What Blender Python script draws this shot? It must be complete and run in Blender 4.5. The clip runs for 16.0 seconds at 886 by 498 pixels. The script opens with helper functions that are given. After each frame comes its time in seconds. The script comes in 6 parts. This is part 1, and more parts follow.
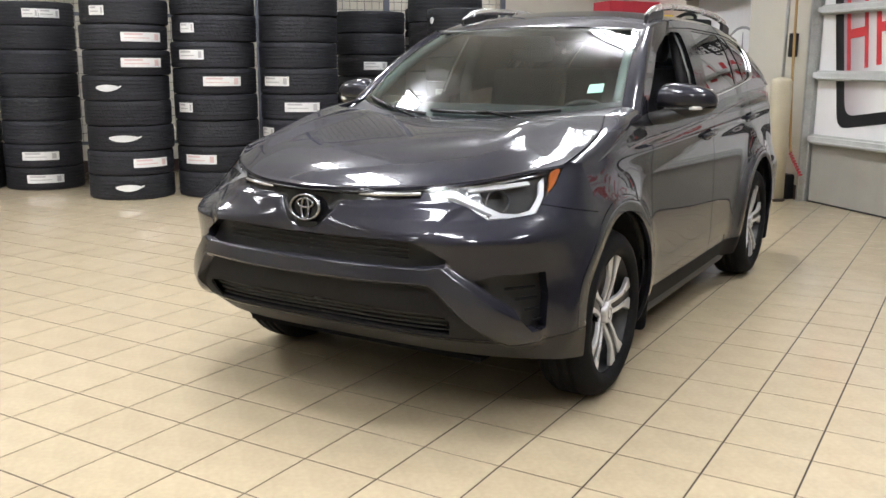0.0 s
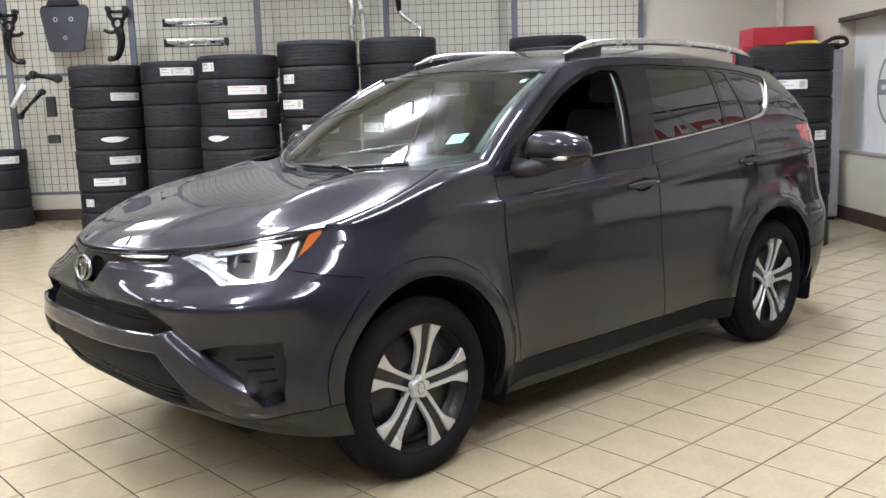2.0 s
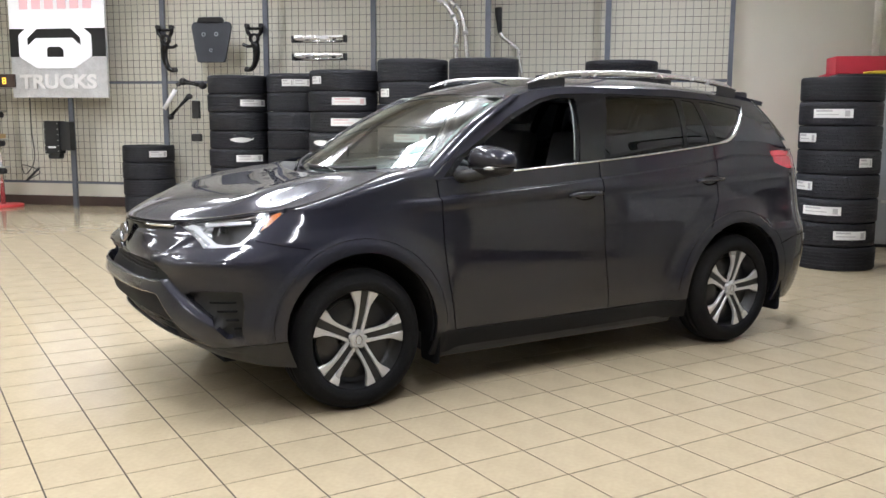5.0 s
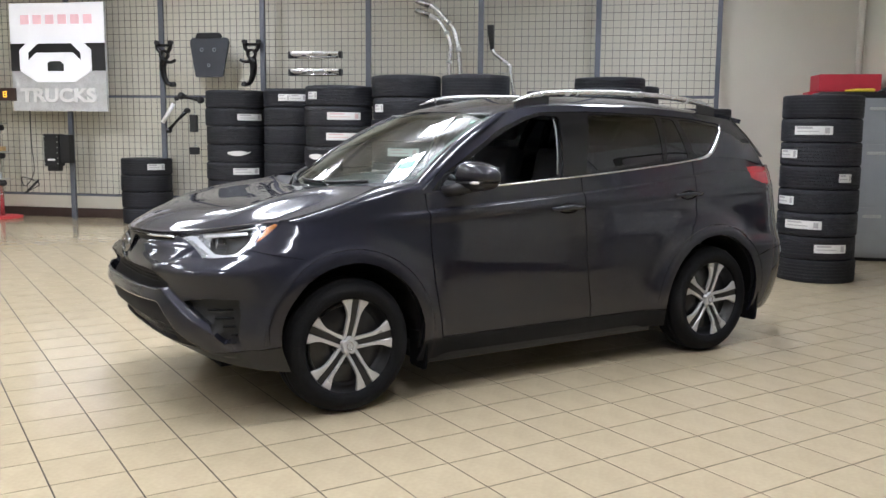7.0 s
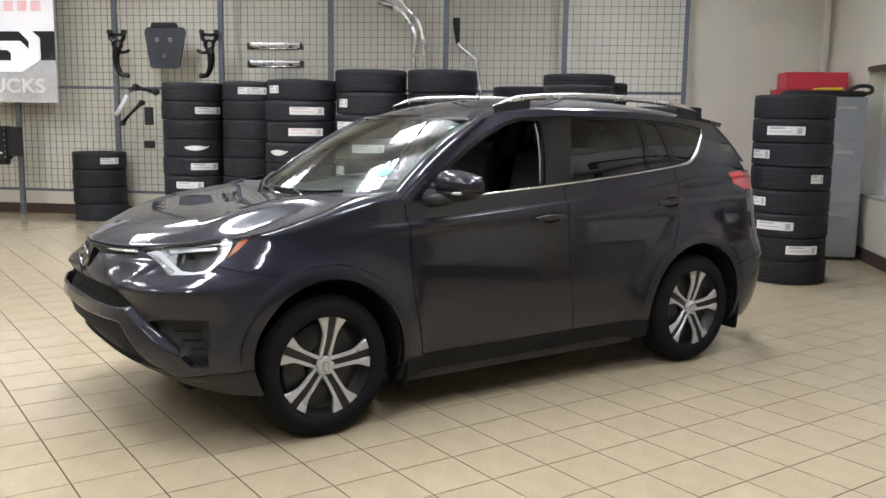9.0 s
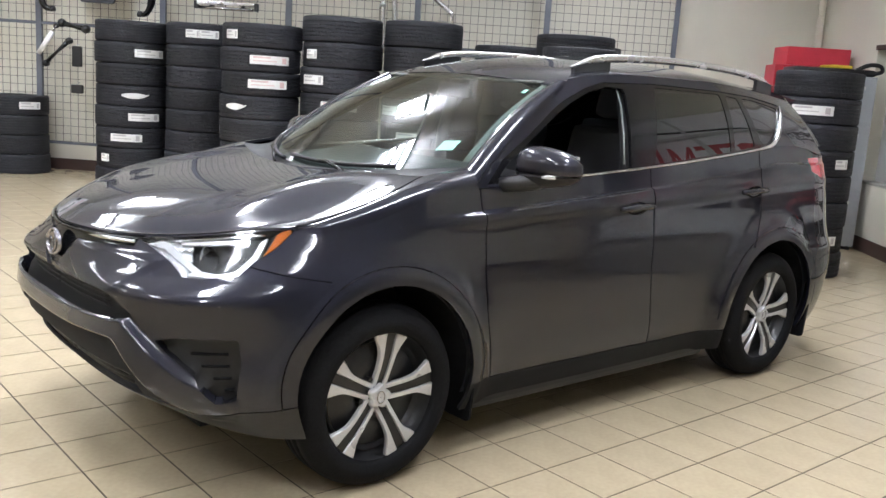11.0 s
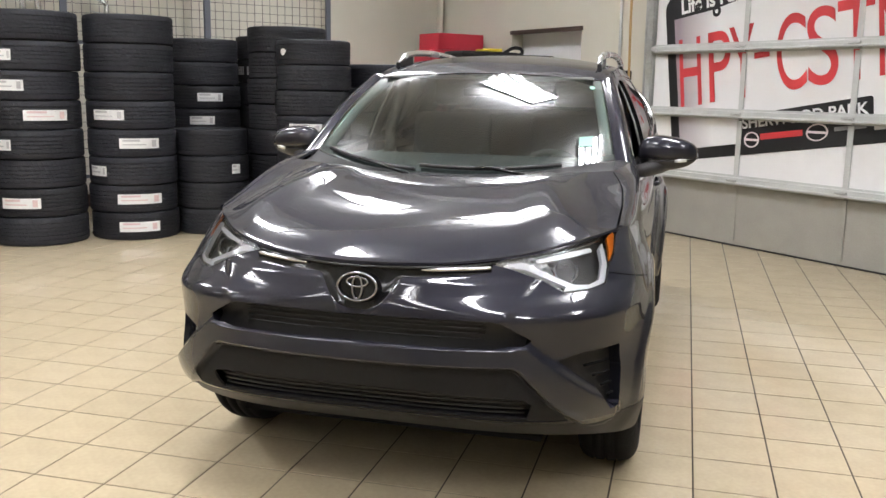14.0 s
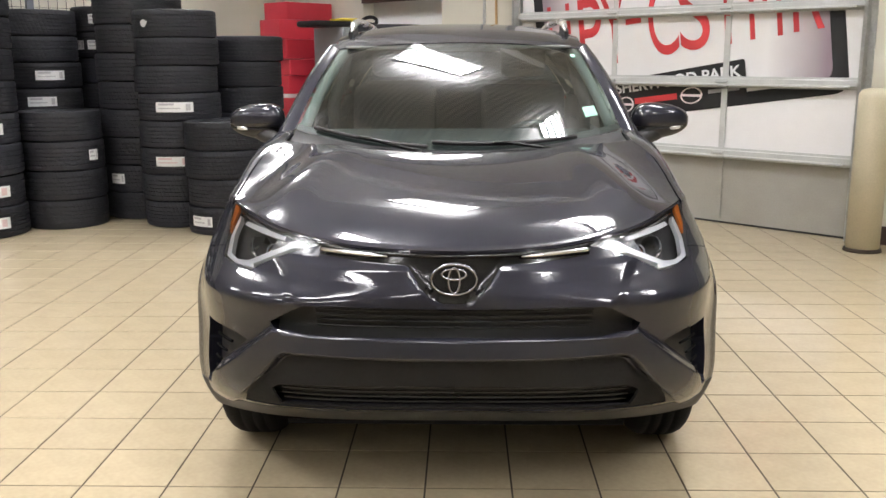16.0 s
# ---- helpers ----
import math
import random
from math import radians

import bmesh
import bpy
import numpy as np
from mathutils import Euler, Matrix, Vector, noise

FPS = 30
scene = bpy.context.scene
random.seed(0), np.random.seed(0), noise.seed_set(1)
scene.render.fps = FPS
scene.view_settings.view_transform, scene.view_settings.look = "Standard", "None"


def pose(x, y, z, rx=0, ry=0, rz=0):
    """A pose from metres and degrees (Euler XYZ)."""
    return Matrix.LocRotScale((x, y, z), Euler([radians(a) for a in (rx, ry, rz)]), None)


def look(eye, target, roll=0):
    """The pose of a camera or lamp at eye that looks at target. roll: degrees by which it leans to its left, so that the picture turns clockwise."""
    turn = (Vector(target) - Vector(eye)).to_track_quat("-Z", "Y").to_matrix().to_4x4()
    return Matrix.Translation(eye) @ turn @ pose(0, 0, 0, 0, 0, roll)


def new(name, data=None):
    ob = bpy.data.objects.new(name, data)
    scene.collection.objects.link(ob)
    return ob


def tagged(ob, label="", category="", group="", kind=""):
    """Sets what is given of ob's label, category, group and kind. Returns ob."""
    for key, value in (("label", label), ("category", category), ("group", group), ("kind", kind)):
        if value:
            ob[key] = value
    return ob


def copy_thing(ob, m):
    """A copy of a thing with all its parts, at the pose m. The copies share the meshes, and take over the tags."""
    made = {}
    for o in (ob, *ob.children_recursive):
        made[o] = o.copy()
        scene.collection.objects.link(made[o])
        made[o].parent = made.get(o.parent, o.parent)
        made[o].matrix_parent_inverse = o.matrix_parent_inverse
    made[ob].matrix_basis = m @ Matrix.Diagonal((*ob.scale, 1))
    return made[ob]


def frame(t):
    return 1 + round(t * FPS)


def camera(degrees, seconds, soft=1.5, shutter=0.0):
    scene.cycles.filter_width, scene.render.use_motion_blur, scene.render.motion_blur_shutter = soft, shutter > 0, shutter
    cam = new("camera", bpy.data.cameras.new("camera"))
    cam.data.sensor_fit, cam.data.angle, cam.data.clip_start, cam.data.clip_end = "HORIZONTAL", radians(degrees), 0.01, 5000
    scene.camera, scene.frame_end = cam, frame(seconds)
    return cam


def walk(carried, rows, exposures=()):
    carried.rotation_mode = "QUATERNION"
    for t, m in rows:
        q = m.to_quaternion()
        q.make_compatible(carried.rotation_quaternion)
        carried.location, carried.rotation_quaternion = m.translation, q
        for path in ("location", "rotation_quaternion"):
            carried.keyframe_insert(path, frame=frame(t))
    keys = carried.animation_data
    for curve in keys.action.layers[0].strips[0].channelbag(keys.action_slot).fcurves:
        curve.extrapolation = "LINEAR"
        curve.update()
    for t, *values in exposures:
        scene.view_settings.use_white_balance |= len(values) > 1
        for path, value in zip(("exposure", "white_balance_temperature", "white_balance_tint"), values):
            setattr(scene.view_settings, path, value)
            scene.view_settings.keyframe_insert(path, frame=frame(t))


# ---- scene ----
cam = camera(52.5, 16.0)
PATH = [
    (0, (2.134, -3.469, 1.369), (1.13, -1.786, 0.966), 0.3),
    (0.5, (2.344, -3.069, 1.411), (1.267, -1.419, 1.071), 0.1),
    (1, (2.785, -2.802, 1.421), (1.535, -1.270, 1.116), 0.3),
    (1.5, (3.073, -2.446, 1.394), (1.71, -1.022, 1.059), -0.1),
    (2, (3.375, -2.118, 1.411), (1.908, -0.796, 1.092), -1.8),
    (2.5, (3.738, -1.872, 1.42), (2.173, -0.667, 1.107), -1.1),
    (3, (3.98, -1.605, 1.418), (2.352, -0.481, 1.122), 0.2),
    (3.5, (4.289, -1.554, 1.405), (2.584, -0.543, 1.138), -1.0),
    (4, (4.494, -1.669, 1.426), (2.801, -0.648, 1.122), 0.0),
    (6.5, (4.922, -1.981, 1.436), (3.242, -0.926, 1.18), 0.5),
    (7, (4.949, -1.972, 1.451), (3.264, -0.926, 1.19), 0.5),
    (7.5, (4.895, -1.996, 1.467), (3.22, -0.938, 1.194), 0.7),
    (8, (4.693, -2.003, 1.542), (3.065, -0.875, 1.263), 0.6),
    (8.5, (4.752, -1.967, 1.551), (3.116, -0.85, 1.271), 0.5),
    (11, (3.423, -1.927, 1.522), (1.93, -0.647, 1.156), 3.8),
    (11.5, (3.085, -2.31, 1.527), (1.723, -0.89, 1.165), 0.2),
    (12, (2.731, -2.672, 1.506), (1.497, -1.148, 1.108), -0.2),
    (12.5, (2.313, -3.018, 1.491), (1.234, -1.372, 1.138), -0.5),
    (13, (1.93, -3.336, 1.494), (1.011, -1.607, 1.085), -0.0),
    (13.5, (1.471, -3.486, 1.51), (0.728, -1.665, 1.144), -0.0),
    (14, (1.013, -3.611, 1.498), (0.507, -1.709, 1.142), 0.9),
    (14.5, (0.589, -3.597, 1.48), (0.21, -1.666, 1.121), 1.2),
    (15, (0.256, -3.498, 1.496), (0.057, -1.546, 1.108), -0.1),
    (15.5, (0.036, -3.515, 1.501), (-0.063, -1.559, 1.098), -0.4),
    (16, (0.027, -3.498, 1.492), (-0.018, -1.542, 1.077), -0.2),
]
STOPS = [(0, 0.0, 6350, 10), (1, 0.0, 6200, 10), (2, 0.19, 6050, 10), (3, 0.06, 6110, 10), (4, 0.07, 6200, 10), (6.5, -0.1, 6050, 10), (7.5, -0.16, 6020, 10), (8.5, -0.22, 6170, 10),
         (11, 0.13, 6050, 10), (11.5, 0.12, 6050, 10), (12.5, 0.17, 6170, 10), (13, 0.1, 6320, 10), (14.5, -0.07, 6500, 10), (15.5, 0.0, 6580, 10), (16, 0.0, 6640, 10)]
walk(cam, [(t, look(eye, target, roll)) for t, eye, target, roll in PATH], STOPS)

# ---- world and light ----
scene.view_settings.exposure = 0.0
world = bpy.data.worlds.new("world")
world.use_nodes = True
world.node_tree.nodes["Background"].inputs[0].default_value = (0.8, 0.9, 1.0, 1)
world.node_tree.nodes["Background"].inputs[1].default_value = 0.02
scene.world = world

ROOM = Matrix.Rotation(radians(-43), 4, "Z")      # room axes: a along the door wall, b towards it
WALL_A, WALL_B, FAR_A, FAR_B, CEIL = -8.25, 5.07, 8.6, -11.0, 4.7
LAMP_WATTS = 87.0


def at(a, b, z=0.0, turn=0.0):
    """A pose in the room's axes."""
    return ROOM @ pose(a, b, z, 0, 0, turn)


# ---- materials ----
def material(name, colour, rough=0.5, metal=0.0, vary=0.12, scale=6.0, fine=90.0, bump=0.05, coat=0.0, spots=0.0, rough_vary=0.08, ior=1.5, by_object=0.0):
    """A surface with large blotches, fine grain and relief, at real size."""
    m = bpy.data.materials.new(name)
    m.use_nodes = True
    t = m.node_tree
    p = t.nodes["Principled BSDF"]
    link, add = t.links.new, t.nodes.new
    p.inputs["Metallic"].default_value = metal
    p.inputs["IOR"].default_value = ior
    p.inputs["Coat Weight"].default_value = coat
    p.inputs["Coat Roughness"].default_value = 0.03
    where = add("ShaderNodeTexCoord")
    big, small = add("ShaderNodeTexNoise"), add("ShaderNodeTexNoise")
    big.inputs["Scale"].default_value, small.inputs["Scale"].default_value = scale, fine
    big.inputs["Detail"].default_value = 4
    for n in (big, small):
        link(where.outputs["Object"], n.inputs["Vector"])
    both = add("ShaderNodeMath")
    both.operation = "ADD"
    link(big.outputs["Fac"], both.inputs[0])
    link(small.outputs["Fac"], both.inputs[1])
    ramp = add("ShaderNodeMapRange")
    ramp.inputs["From Min"].default_value, ramp.inputs["From Max"].default_value = 0.6, 1.4
    ramp.inputs["To Min"].default_value, ramp.inputs["To Max"].default_value = 1 - vary, 1 + vary
    link(both.outputs[0], ramp.inputs["Value"])
    hue = add("ShaderNodeHueSaturation")
    hue.inputs["Color"].default_value = (*colour, 1)
    value = ramp.outputs[0]
    if by_object:
        info, mul, sp = add("ShaderNodeObjectInfo"), add("ShaderNodeMath"), add("ShaderNodeMapRange")
        sp.inputs["To Min"].default_value, sp.inputs["To Max"].default_value = 1 - by_object, 1 + by_object
        link(info.outputs["Random"], sp.inputs["Value"])
        mul.operation = "MULTIPLY"
        link(value, mul.inputs[0])
        link(sp.outputs[0], mul.inputs[1])
        value = mul.outputs[0]
    link(value, hue.inputs["Value"])
    link(hue.outputs[0], p.inputs["Base Color"])
    rr = add("ShaderNodeMapRange")
    rr.inputs["To Min"].default_value, rr.inputs["To Max"].default_value = max(0.02, rough - rough_vary), min(1, rough + rough_vary)
    link(big.outputs["Fac"], rr.inputs["Value"])
    link(rr.outputs[0], p.inputs["Roughness"])
    if bump:
        b = add("ShaderNodeBump")
        b.inputs["Strength"].default_value, b.inputs["Distance"].default_value = bump, 0.01
        link(small.outputs["Fac"], b.inputs["Height"])
        link(b.outputs[0], p.inputs["Normal"])
    return m


def glowing(name, colour, strength):
    m = bpy.data.materials.new(name)
    m.use_nodes = True
    p = m.node_tree.nodes["Principled BSDF"]
    p.inputs["Base Color"].default_value = (*colour, 1)
    p.inputs["Emission Color"].default_value = (*colour, 1)
    p.inputs["Emission Strength"].default_value = strength
    return m


def glass(name, colour, rough=0.0, ior=1.5, veil=0.0):
    """Thin tinted glass: a clear pass through and the sharp reflection of its two faces."""
    m = bpy.data.materials.new(name)
    m.use_nodes = True
    t = m.node_tree
    t.nodes.clear()
    add, link = t.nodes.new, t.links.new
    out, mix, fres = add("ShaderNodeOutputMaterial"), add("ShaderNodeMixShader"), add("ShaderNodeFresnel")
    clear, gloss = add("ShaderNodeBsdfTransparent"), add("ShaderNodeBsdfGlossy")
    clear.inputs[0].default_value = (*colour, 1)
    gloss.inputs["Roughness"].default_value = rough
    fres.inputs["IOR"].default_value = ior
    twice, plus, both = add("ShaderNodeMath"), add("ShaderNodeMath"), add("ShaderNodeMath")
    twice.operation, twice.inputs[1].default_value = "MULTIPLY", 2.0
    plus.operation, plus.inputs[1].default_value = "ADD", 1.0
    both.operation = "DIVIDE"                         # 2R / (1 + R)
    link(fres.outputs[0], twice.inputs[0])
    link(fres.outputs[0], plus.inputs[0])
    link(twice.outputs[0], both.inputs[0])
    link(plus.outputs[0], both.inputs[1])
    link(both.outputs[0], mix.inputs[0])
    link(clear.outputs[0], mix.inputs[1])
    link(gloss.outputs[0], mix.inputs[2])
    last = mix
    if veil:                                          # a faint pale veil that imitates a bright reflection in the glass
        film, over = add("ShaderNodeBsdfDiffuse"), add("ShaderNodeMixShader")
        film.inputs[0].default_value = (0.75, 0.85, 0.82, 1)
        over.inputs[0].default_value = veil
        link(mix.outputs[0], over.inputs[1])
        link(film.outputs[0], over.inputs[2])
        last = over
    link(last.outputs[0], out.inputs[0])
    return m


def car_paint(name, colour):
    """Dark metallic grey flake under clear coat, with a slight ripple."""
    m = material(name, colour, rough=0.62, metal=0.90, vary=0.05, scale=2.0, fine=900, bump=0.0, coat=1.0, rough_vary=0.02)
    t = m.node_tree
    p = t.nodes["Principled BSDF"]
    p.inputs["Coat Roughness"].default_value = 0.025
    p.inputs["Coat IOR"].default_value = 1.5
    where, n, b = t.nodes.new("ShaderNodeTexCoord"), t.nodes.new("ShaderNodeTexNoise"), t.nodes.new("ShaderNodeBump")
    n.inputs["Scale"].default_value = 55
    b.inputs["Strength"].default_value, b.inputs["Distance"].default_value = 0.008, 0.005
    t.links.new(where.outputs["Object"], n.inputs["Vector"])
    t.links.new(n.outputs["Fac"], b.inputs["Height"])
    t.links.new(b.outputs[0], p.inputs["Coat Normal"])
    return m


TILE = material("beige_porcelain", (0.448, 0.373, 0.249), rough=0.12, vary=0.10, scale=7, fine=45, bump=0.01, by_object=0.022, rough_vary=0.05)
GROUT = material("brown_grout", (0.035, 0.024, 0.014), rough=0.9, vary=0.2, scale=9, fine=200)
WALL = material("cream_wall_paint", (0.67, 0.642, 0.545), rough=0.55, vary=0.05, scale=1.2, fine=160, bump=0.08)
# only for the unseen wall stretch, dark so the car's side mirrors less
WALL_UNSEEN = material("unseen_wall_grey", (0.16, 0.165, 0.17), rough=0.6, vary=0.08, scale=1.2, fine=160, bump=0.08)
BASEBOARD = material("dark_maroon_vinyl", (0.055, 0.032, 0.026), rough=0.45, vary=0.2)
CEILING = material("white_steel_deck", (0.84, 0.84, 0.83), rough=0.6, vary=0.08)
POST = material("blue_grey_steel", (0.115, 0.125, 0.150), rough=0.45, metal=0.3, vary=0.12, scale=10)
WIRE = material("dark_wire", (0.05, 0.047, 0.042), rough=0.5, metal=0.5)
GALV = material("galvanised_steel", (0.50, 0.51, 0.50), rough=0.38, metal=0.75, vary=0.15, scale=14, fine=60)
WHITE = material("white_vinyl", (0.88, 0.88, 0.88), rough=0.45, vary=0.03)
DOOR_GREY = material("grey_door_skin", (0.33, 0.318, 0.280), rough=0.5, vary=0.1, scale=4)
BLACK = material("black_plastic", (0.010, 0.010, 0.011), rough=0.5, vary=0.25)
GLOSS_BLACK = material("gloss_black", (0.008, 0.008, 0.009), rough=0.12, vary=0.1, coat=0.0, bump=0.0, ior=1.42)
RED = material("red_print", (0.55, 0.045, 0.05), rough=0.45, vary=0.08)
RED_BOX = material("red_card", (0.48, 0.025, 0.045), rough=0.5, vary=0.1)
PINK = material("grey_pink_print", (0.78, 0.69, 0.70), rough=0.45, vary=0.12, scale=2)
GREY_TEXT = material("grey_print", (0.30, 0.30, 0.31), rough=0.45)
BOLLARD = material("cream_bollard_paint", (0.58, 0.53, 0.39), rough=0.45, vary=0.1, scale=5)
LOCKER = material("grey_locker_paint", (0.30, 0.315, 0.335), rough=0.4, vary=0.06)
RUBBER = material("black_rubber", (0.0155, 0.0163, 0.0210), rough=0.60, ior=1.42, vary=0.25, scale=8, fine=70, bump=0.25, by_object=0.25)


def treaded(m):
    """Adds the slanted blocks of a tread round the object's own axis."""
    t = m.node_tree
    add, link = t.nodes.new, t.links.new
    where, ring, split = add("ShaderNodeTexCoord"), add("ShaderNodeTexGradient"), add("ShaderNodeSeparateXYZ")
    ring.gradient_type = "RADIAL"
    link(where.outputs["Object"], ring.inputs["Vector"])
    link(where.outputs["Object"], split.inputs[0])
    steps = []
    for op, second in (("MULTIPLY", 66.0), ("ADD", None), ("PINGPONG", 0.5), ("SUBTRACT", 0.10), ("MULTIPLY", 9.0)):
        n = add("ShaderNodeMath")
        n.operation = op
        if second is not None:
            n.inputs[1].default_value = second
        if steps:
            link(steps[-1].outputs[0], n.inputs[0])
        steps.append(n)
    steps[-1].use_clamp = True
    slant = add("ShaderNodeMath")
    slant.operation, slant.inputs[1].default_value = "MULTIPLY", 9.0
    link(split.outputs["Z"], slant.inputs[0])
    link(slant.outputs[0], steps[1].inputs[1])
    link(ring.outputs["Fac"], steps[0].inputs[0])
    bump = next(n for n in t.nodes if n.type == "BUMP")
    grain = bump.inputs["Height"].links[0].from_socket
    total = add("ShaderNodeMath")
    total.operation = "MULTIPLY_ADD"
    total.inputs[1].default_value = 0.5
    link(grain, total.inputs[0])
    link(steps[-1].outputs[0], total.inputs[2])
    link(total.outputs[0], bump.inputs["Height"])
    bump.inputs["Strength"].default_value = 0.25
    return m


treaded(RUBBER)
LABEL = material("white_label", (0.72, 0.72, 0.71), rough=0.5, vary=0.06, scale=30)
LABEL_INK = material("label_ink", (0.42, 0.41, 0.42), rough=0.5)
LABEL_RED = material("label_red_ink", (0.62, 0.45, 0.45), rough=0.5)
CHROME = material("chrome", (0.62, 0.62, 0.63), rough=0.08, metal=1.0, vary=0.03, bump=0.0, rough_vary=0.02)
ALU = material("brushed_aluminium", (0.68, 0.68, 0.68), rough=0.26, metal=0.9, vary=0.06, fine=180)
TREAD_PLATE = material("diamond_plate", (0.62, 0.63, 0.64), rough=0.4, metal=0.3, vary=0.25, fine=70, bump=0.8)
DARK_STEEL = material("dark_coated_steel", (0.020, 0.022, 0.028), rough=0.5, metal=0.2, vary=0.2)
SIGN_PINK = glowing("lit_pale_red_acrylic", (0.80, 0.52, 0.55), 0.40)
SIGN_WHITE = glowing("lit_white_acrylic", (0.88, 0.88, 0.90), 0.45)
YELLOW = material("yellow_cloth", (0.75, 0.60, 0.05), rough=0.8)
HOSE = material("orange_hose", (0.46, 0.29, 0.12), rough=0.5)
WOOD = material("pale_wood_handle", (0.55, 0.38, 0.18), rough=0.5)
CLEAR_WRAP = material("clear_wrap", (0.62, 0.62, 0.60), rough=0.3)
LAMP_BODY = material("white_lamp_body", (0.75, 0.75, 0.74), rough=0.4)
PAINT = car_paint("dark_grey_metallic", (0.0160, 0.0165, 0.0262))


# ---- mesh helpers ----
def mesh_object(name, bm, mat, smooth=False):
    me = bpy.data.meshes.new(name)
    bm.to_mesh(me)
    bm.free()
    if smooth:
        for q in me.polygons:
            q.use_smooth = True
    for m in (mat if isinstance(mat, (list, tuple)) else [mat]):
        me.materials.append(m)
    return new(name, me)


def part(name, bm, mat, parent, label="", smooth=False, m=None):
    """ONE mesh under a thing or under a part."""
    ob = mesh_object(name, bm, mat, smooth)
    ob.parent = parent
    if m is not None:
        ob.matrix_basis = m
    return tagged(ob, label)


def thing(name, label, category, m=None, group="", kind=""):
    ob = new(name)
    ob.empty_display_size = 0.1
    if m is not None:
        ob.matrix_basis = m
    return tagged(ob, label, category, group, kind)


def box(sx, sy, sz, cx=0, cy=0, cz=0, bevel=0.0, bm=None):
    """A box by size and centre, with bevelled edges."""
    bm = bm or bmesh.new()
    got = bmesh.ops.create_cube(bm, size=1, matrix=Matrix.Translation((cx, cy, cz)) @ Matrix.Diagonal((sx, sy, sz, 1)))
    if bevel:
        edges = {e for v in got["verts"] for e in v.link_edges}
        bmesh.ops.bevel(bm, geom=list(edges), offset=bevel, segments=2, affect="EDGES", profile=0.6)
    return bm


def cyl(r, h, m=None, n=24, r2=None, bm=None, bevel=0.0):
    """A closed cylinder or cone along z from 0 to h, moved by m."""
    bm = bm or bmesh.new()
    m = m or Matrix()
    got = bmesh.ops.create_cone(bm, cap_ends=True, segments=n, radius1=r, radius2=r if r2 is None else r2, depth=h, matrix=m @ Matrix.Translation((0, 0, h / 2)))
    if bevel:
        rims = {e for v in got["verts"] for e in v.link_edges if any(len(f.verts) > 4 for f in e.link_faces)}
        bmesh.ops.bevel(bm, geom=list(rims), offset=bevel, segments=2, affect="EDGES", profile=0.5)
    return bm


def spin(profile, n=48, bm=None, m=None, closed=False):
    """Turns a profile of (radius, height) round z."""
    bm = bm or bmesh.new()
    m = m or Matrix()
    rings = [[bm.verts.new(m @ Vector((r * math.cos(2 * math.pi * i / n), r * math.sin(2 * math.pi * i / n), z))) for i in range(n)] for r, z in profile]
    pairs = list(zip(rings, rings[1:])) + ([(rings[-1], rings[0])] if closed else [])
    for p, q in pairs:
        for i in range(n):
            bm.faces.new((p[i], p[(i + 1) % n], q[(i + 1) % n], q[i]))
    return bm


def tube(points, r, n=8, bm=None, taper=None):
    """A round tube along points, closed at the ends; r may shrink along it."""
    bm = bm or bmesh.new()
    pts = [Vector(p) for p in points]
    rings, side = [], None
    for i, p in enumerate(pts):
        way = (pts[min(i + 1, len(pts) - 1)] - pts[max(i - 1, 0)]).normalized()
        if side is None:
            side = way.orthogonal().normalized()
        side = (side - way * side.dot(way)).normalized()
        up = way.cross(side)
        rr = r if taper is None else taper[i]
        rings.append([bm.verts.new(p + (side * math.cos(2 * math.pi * k / n) + up * math.sin(2 * math.pi * k / n)) * rr) for k in range(n)])
    for p, q in zip(rings, rings[1:]):
        for k in range(n):
            bm.faces.new((p[k], p[(k + 1) % n], q[(k + 1) % n], q[k]))
    bm.faces.new(rings[0][::-1])
    bm.faces.new(rings[-1])
    return bm


def smooth_path(points, steps=6):
    """A Catmull-Rom curve through points."""
    pts = [Vector(p) for p in points]
    pts = [2 * pts[0] - pts[1]] + pts + [2 * pts[-1] - pts[-2]]
    out = []
    for i in range(1, len(pts) - 2):
        a, b, c, d = pts[i - 1:i + 3]
        for k in range(steps):
            t = k / steps
            out.append(0.5 * (2 * b + (c - a) * t + (2 * a - 5 * b + 4 * c - d) * t * t + (3 * b - a - 3 * c + d) * t ** 3))
    return out + [pts[-2]]


def slab(outline, thick, bm=None, m=None):
    """A flat plate: an outline of (x, z) pushed back along y."""
    bm = bm or bmesh.new()
    m = m or Matrix()
    front = [bm.verts.new(m @ Vector((x, 0, z))) for x, z in outline]
    back = [bm.verts.new(m @ Vector((x, thick, z))) for x, z in outline]
    bm.faces.new(front)
    bm.faces.new(back[::-1])
    for i in range(len(front)):
        j = (i + 1) % len(front)
        bm.faces.new((front[j], front[i], back[i], back[j]))
    bmesh.ops.recalc_face_normals(bm, faces=bm.faces[:])
    return bm


def rounded(points, r, n=4):
    """An outline with rounded corners."""
    out, k = [], len(points)
    for i in range(k):
        p, a, b = Vector(points[i]), Vector(points[i - 1]), Vector(points[(i + 1) % k])
        u, v = a - p, b - p
        c = min(r, u.length * 0.45, v.length * 0.45)
        s, e = p + u.normalized() * c, p + v.normalized() * c
        for j in range(n + 1):
            t = j / n
            out.append(tuple((1 - t) ** 2 * s + 2 * t * (1 - t) * p + t * t * e))
    return out


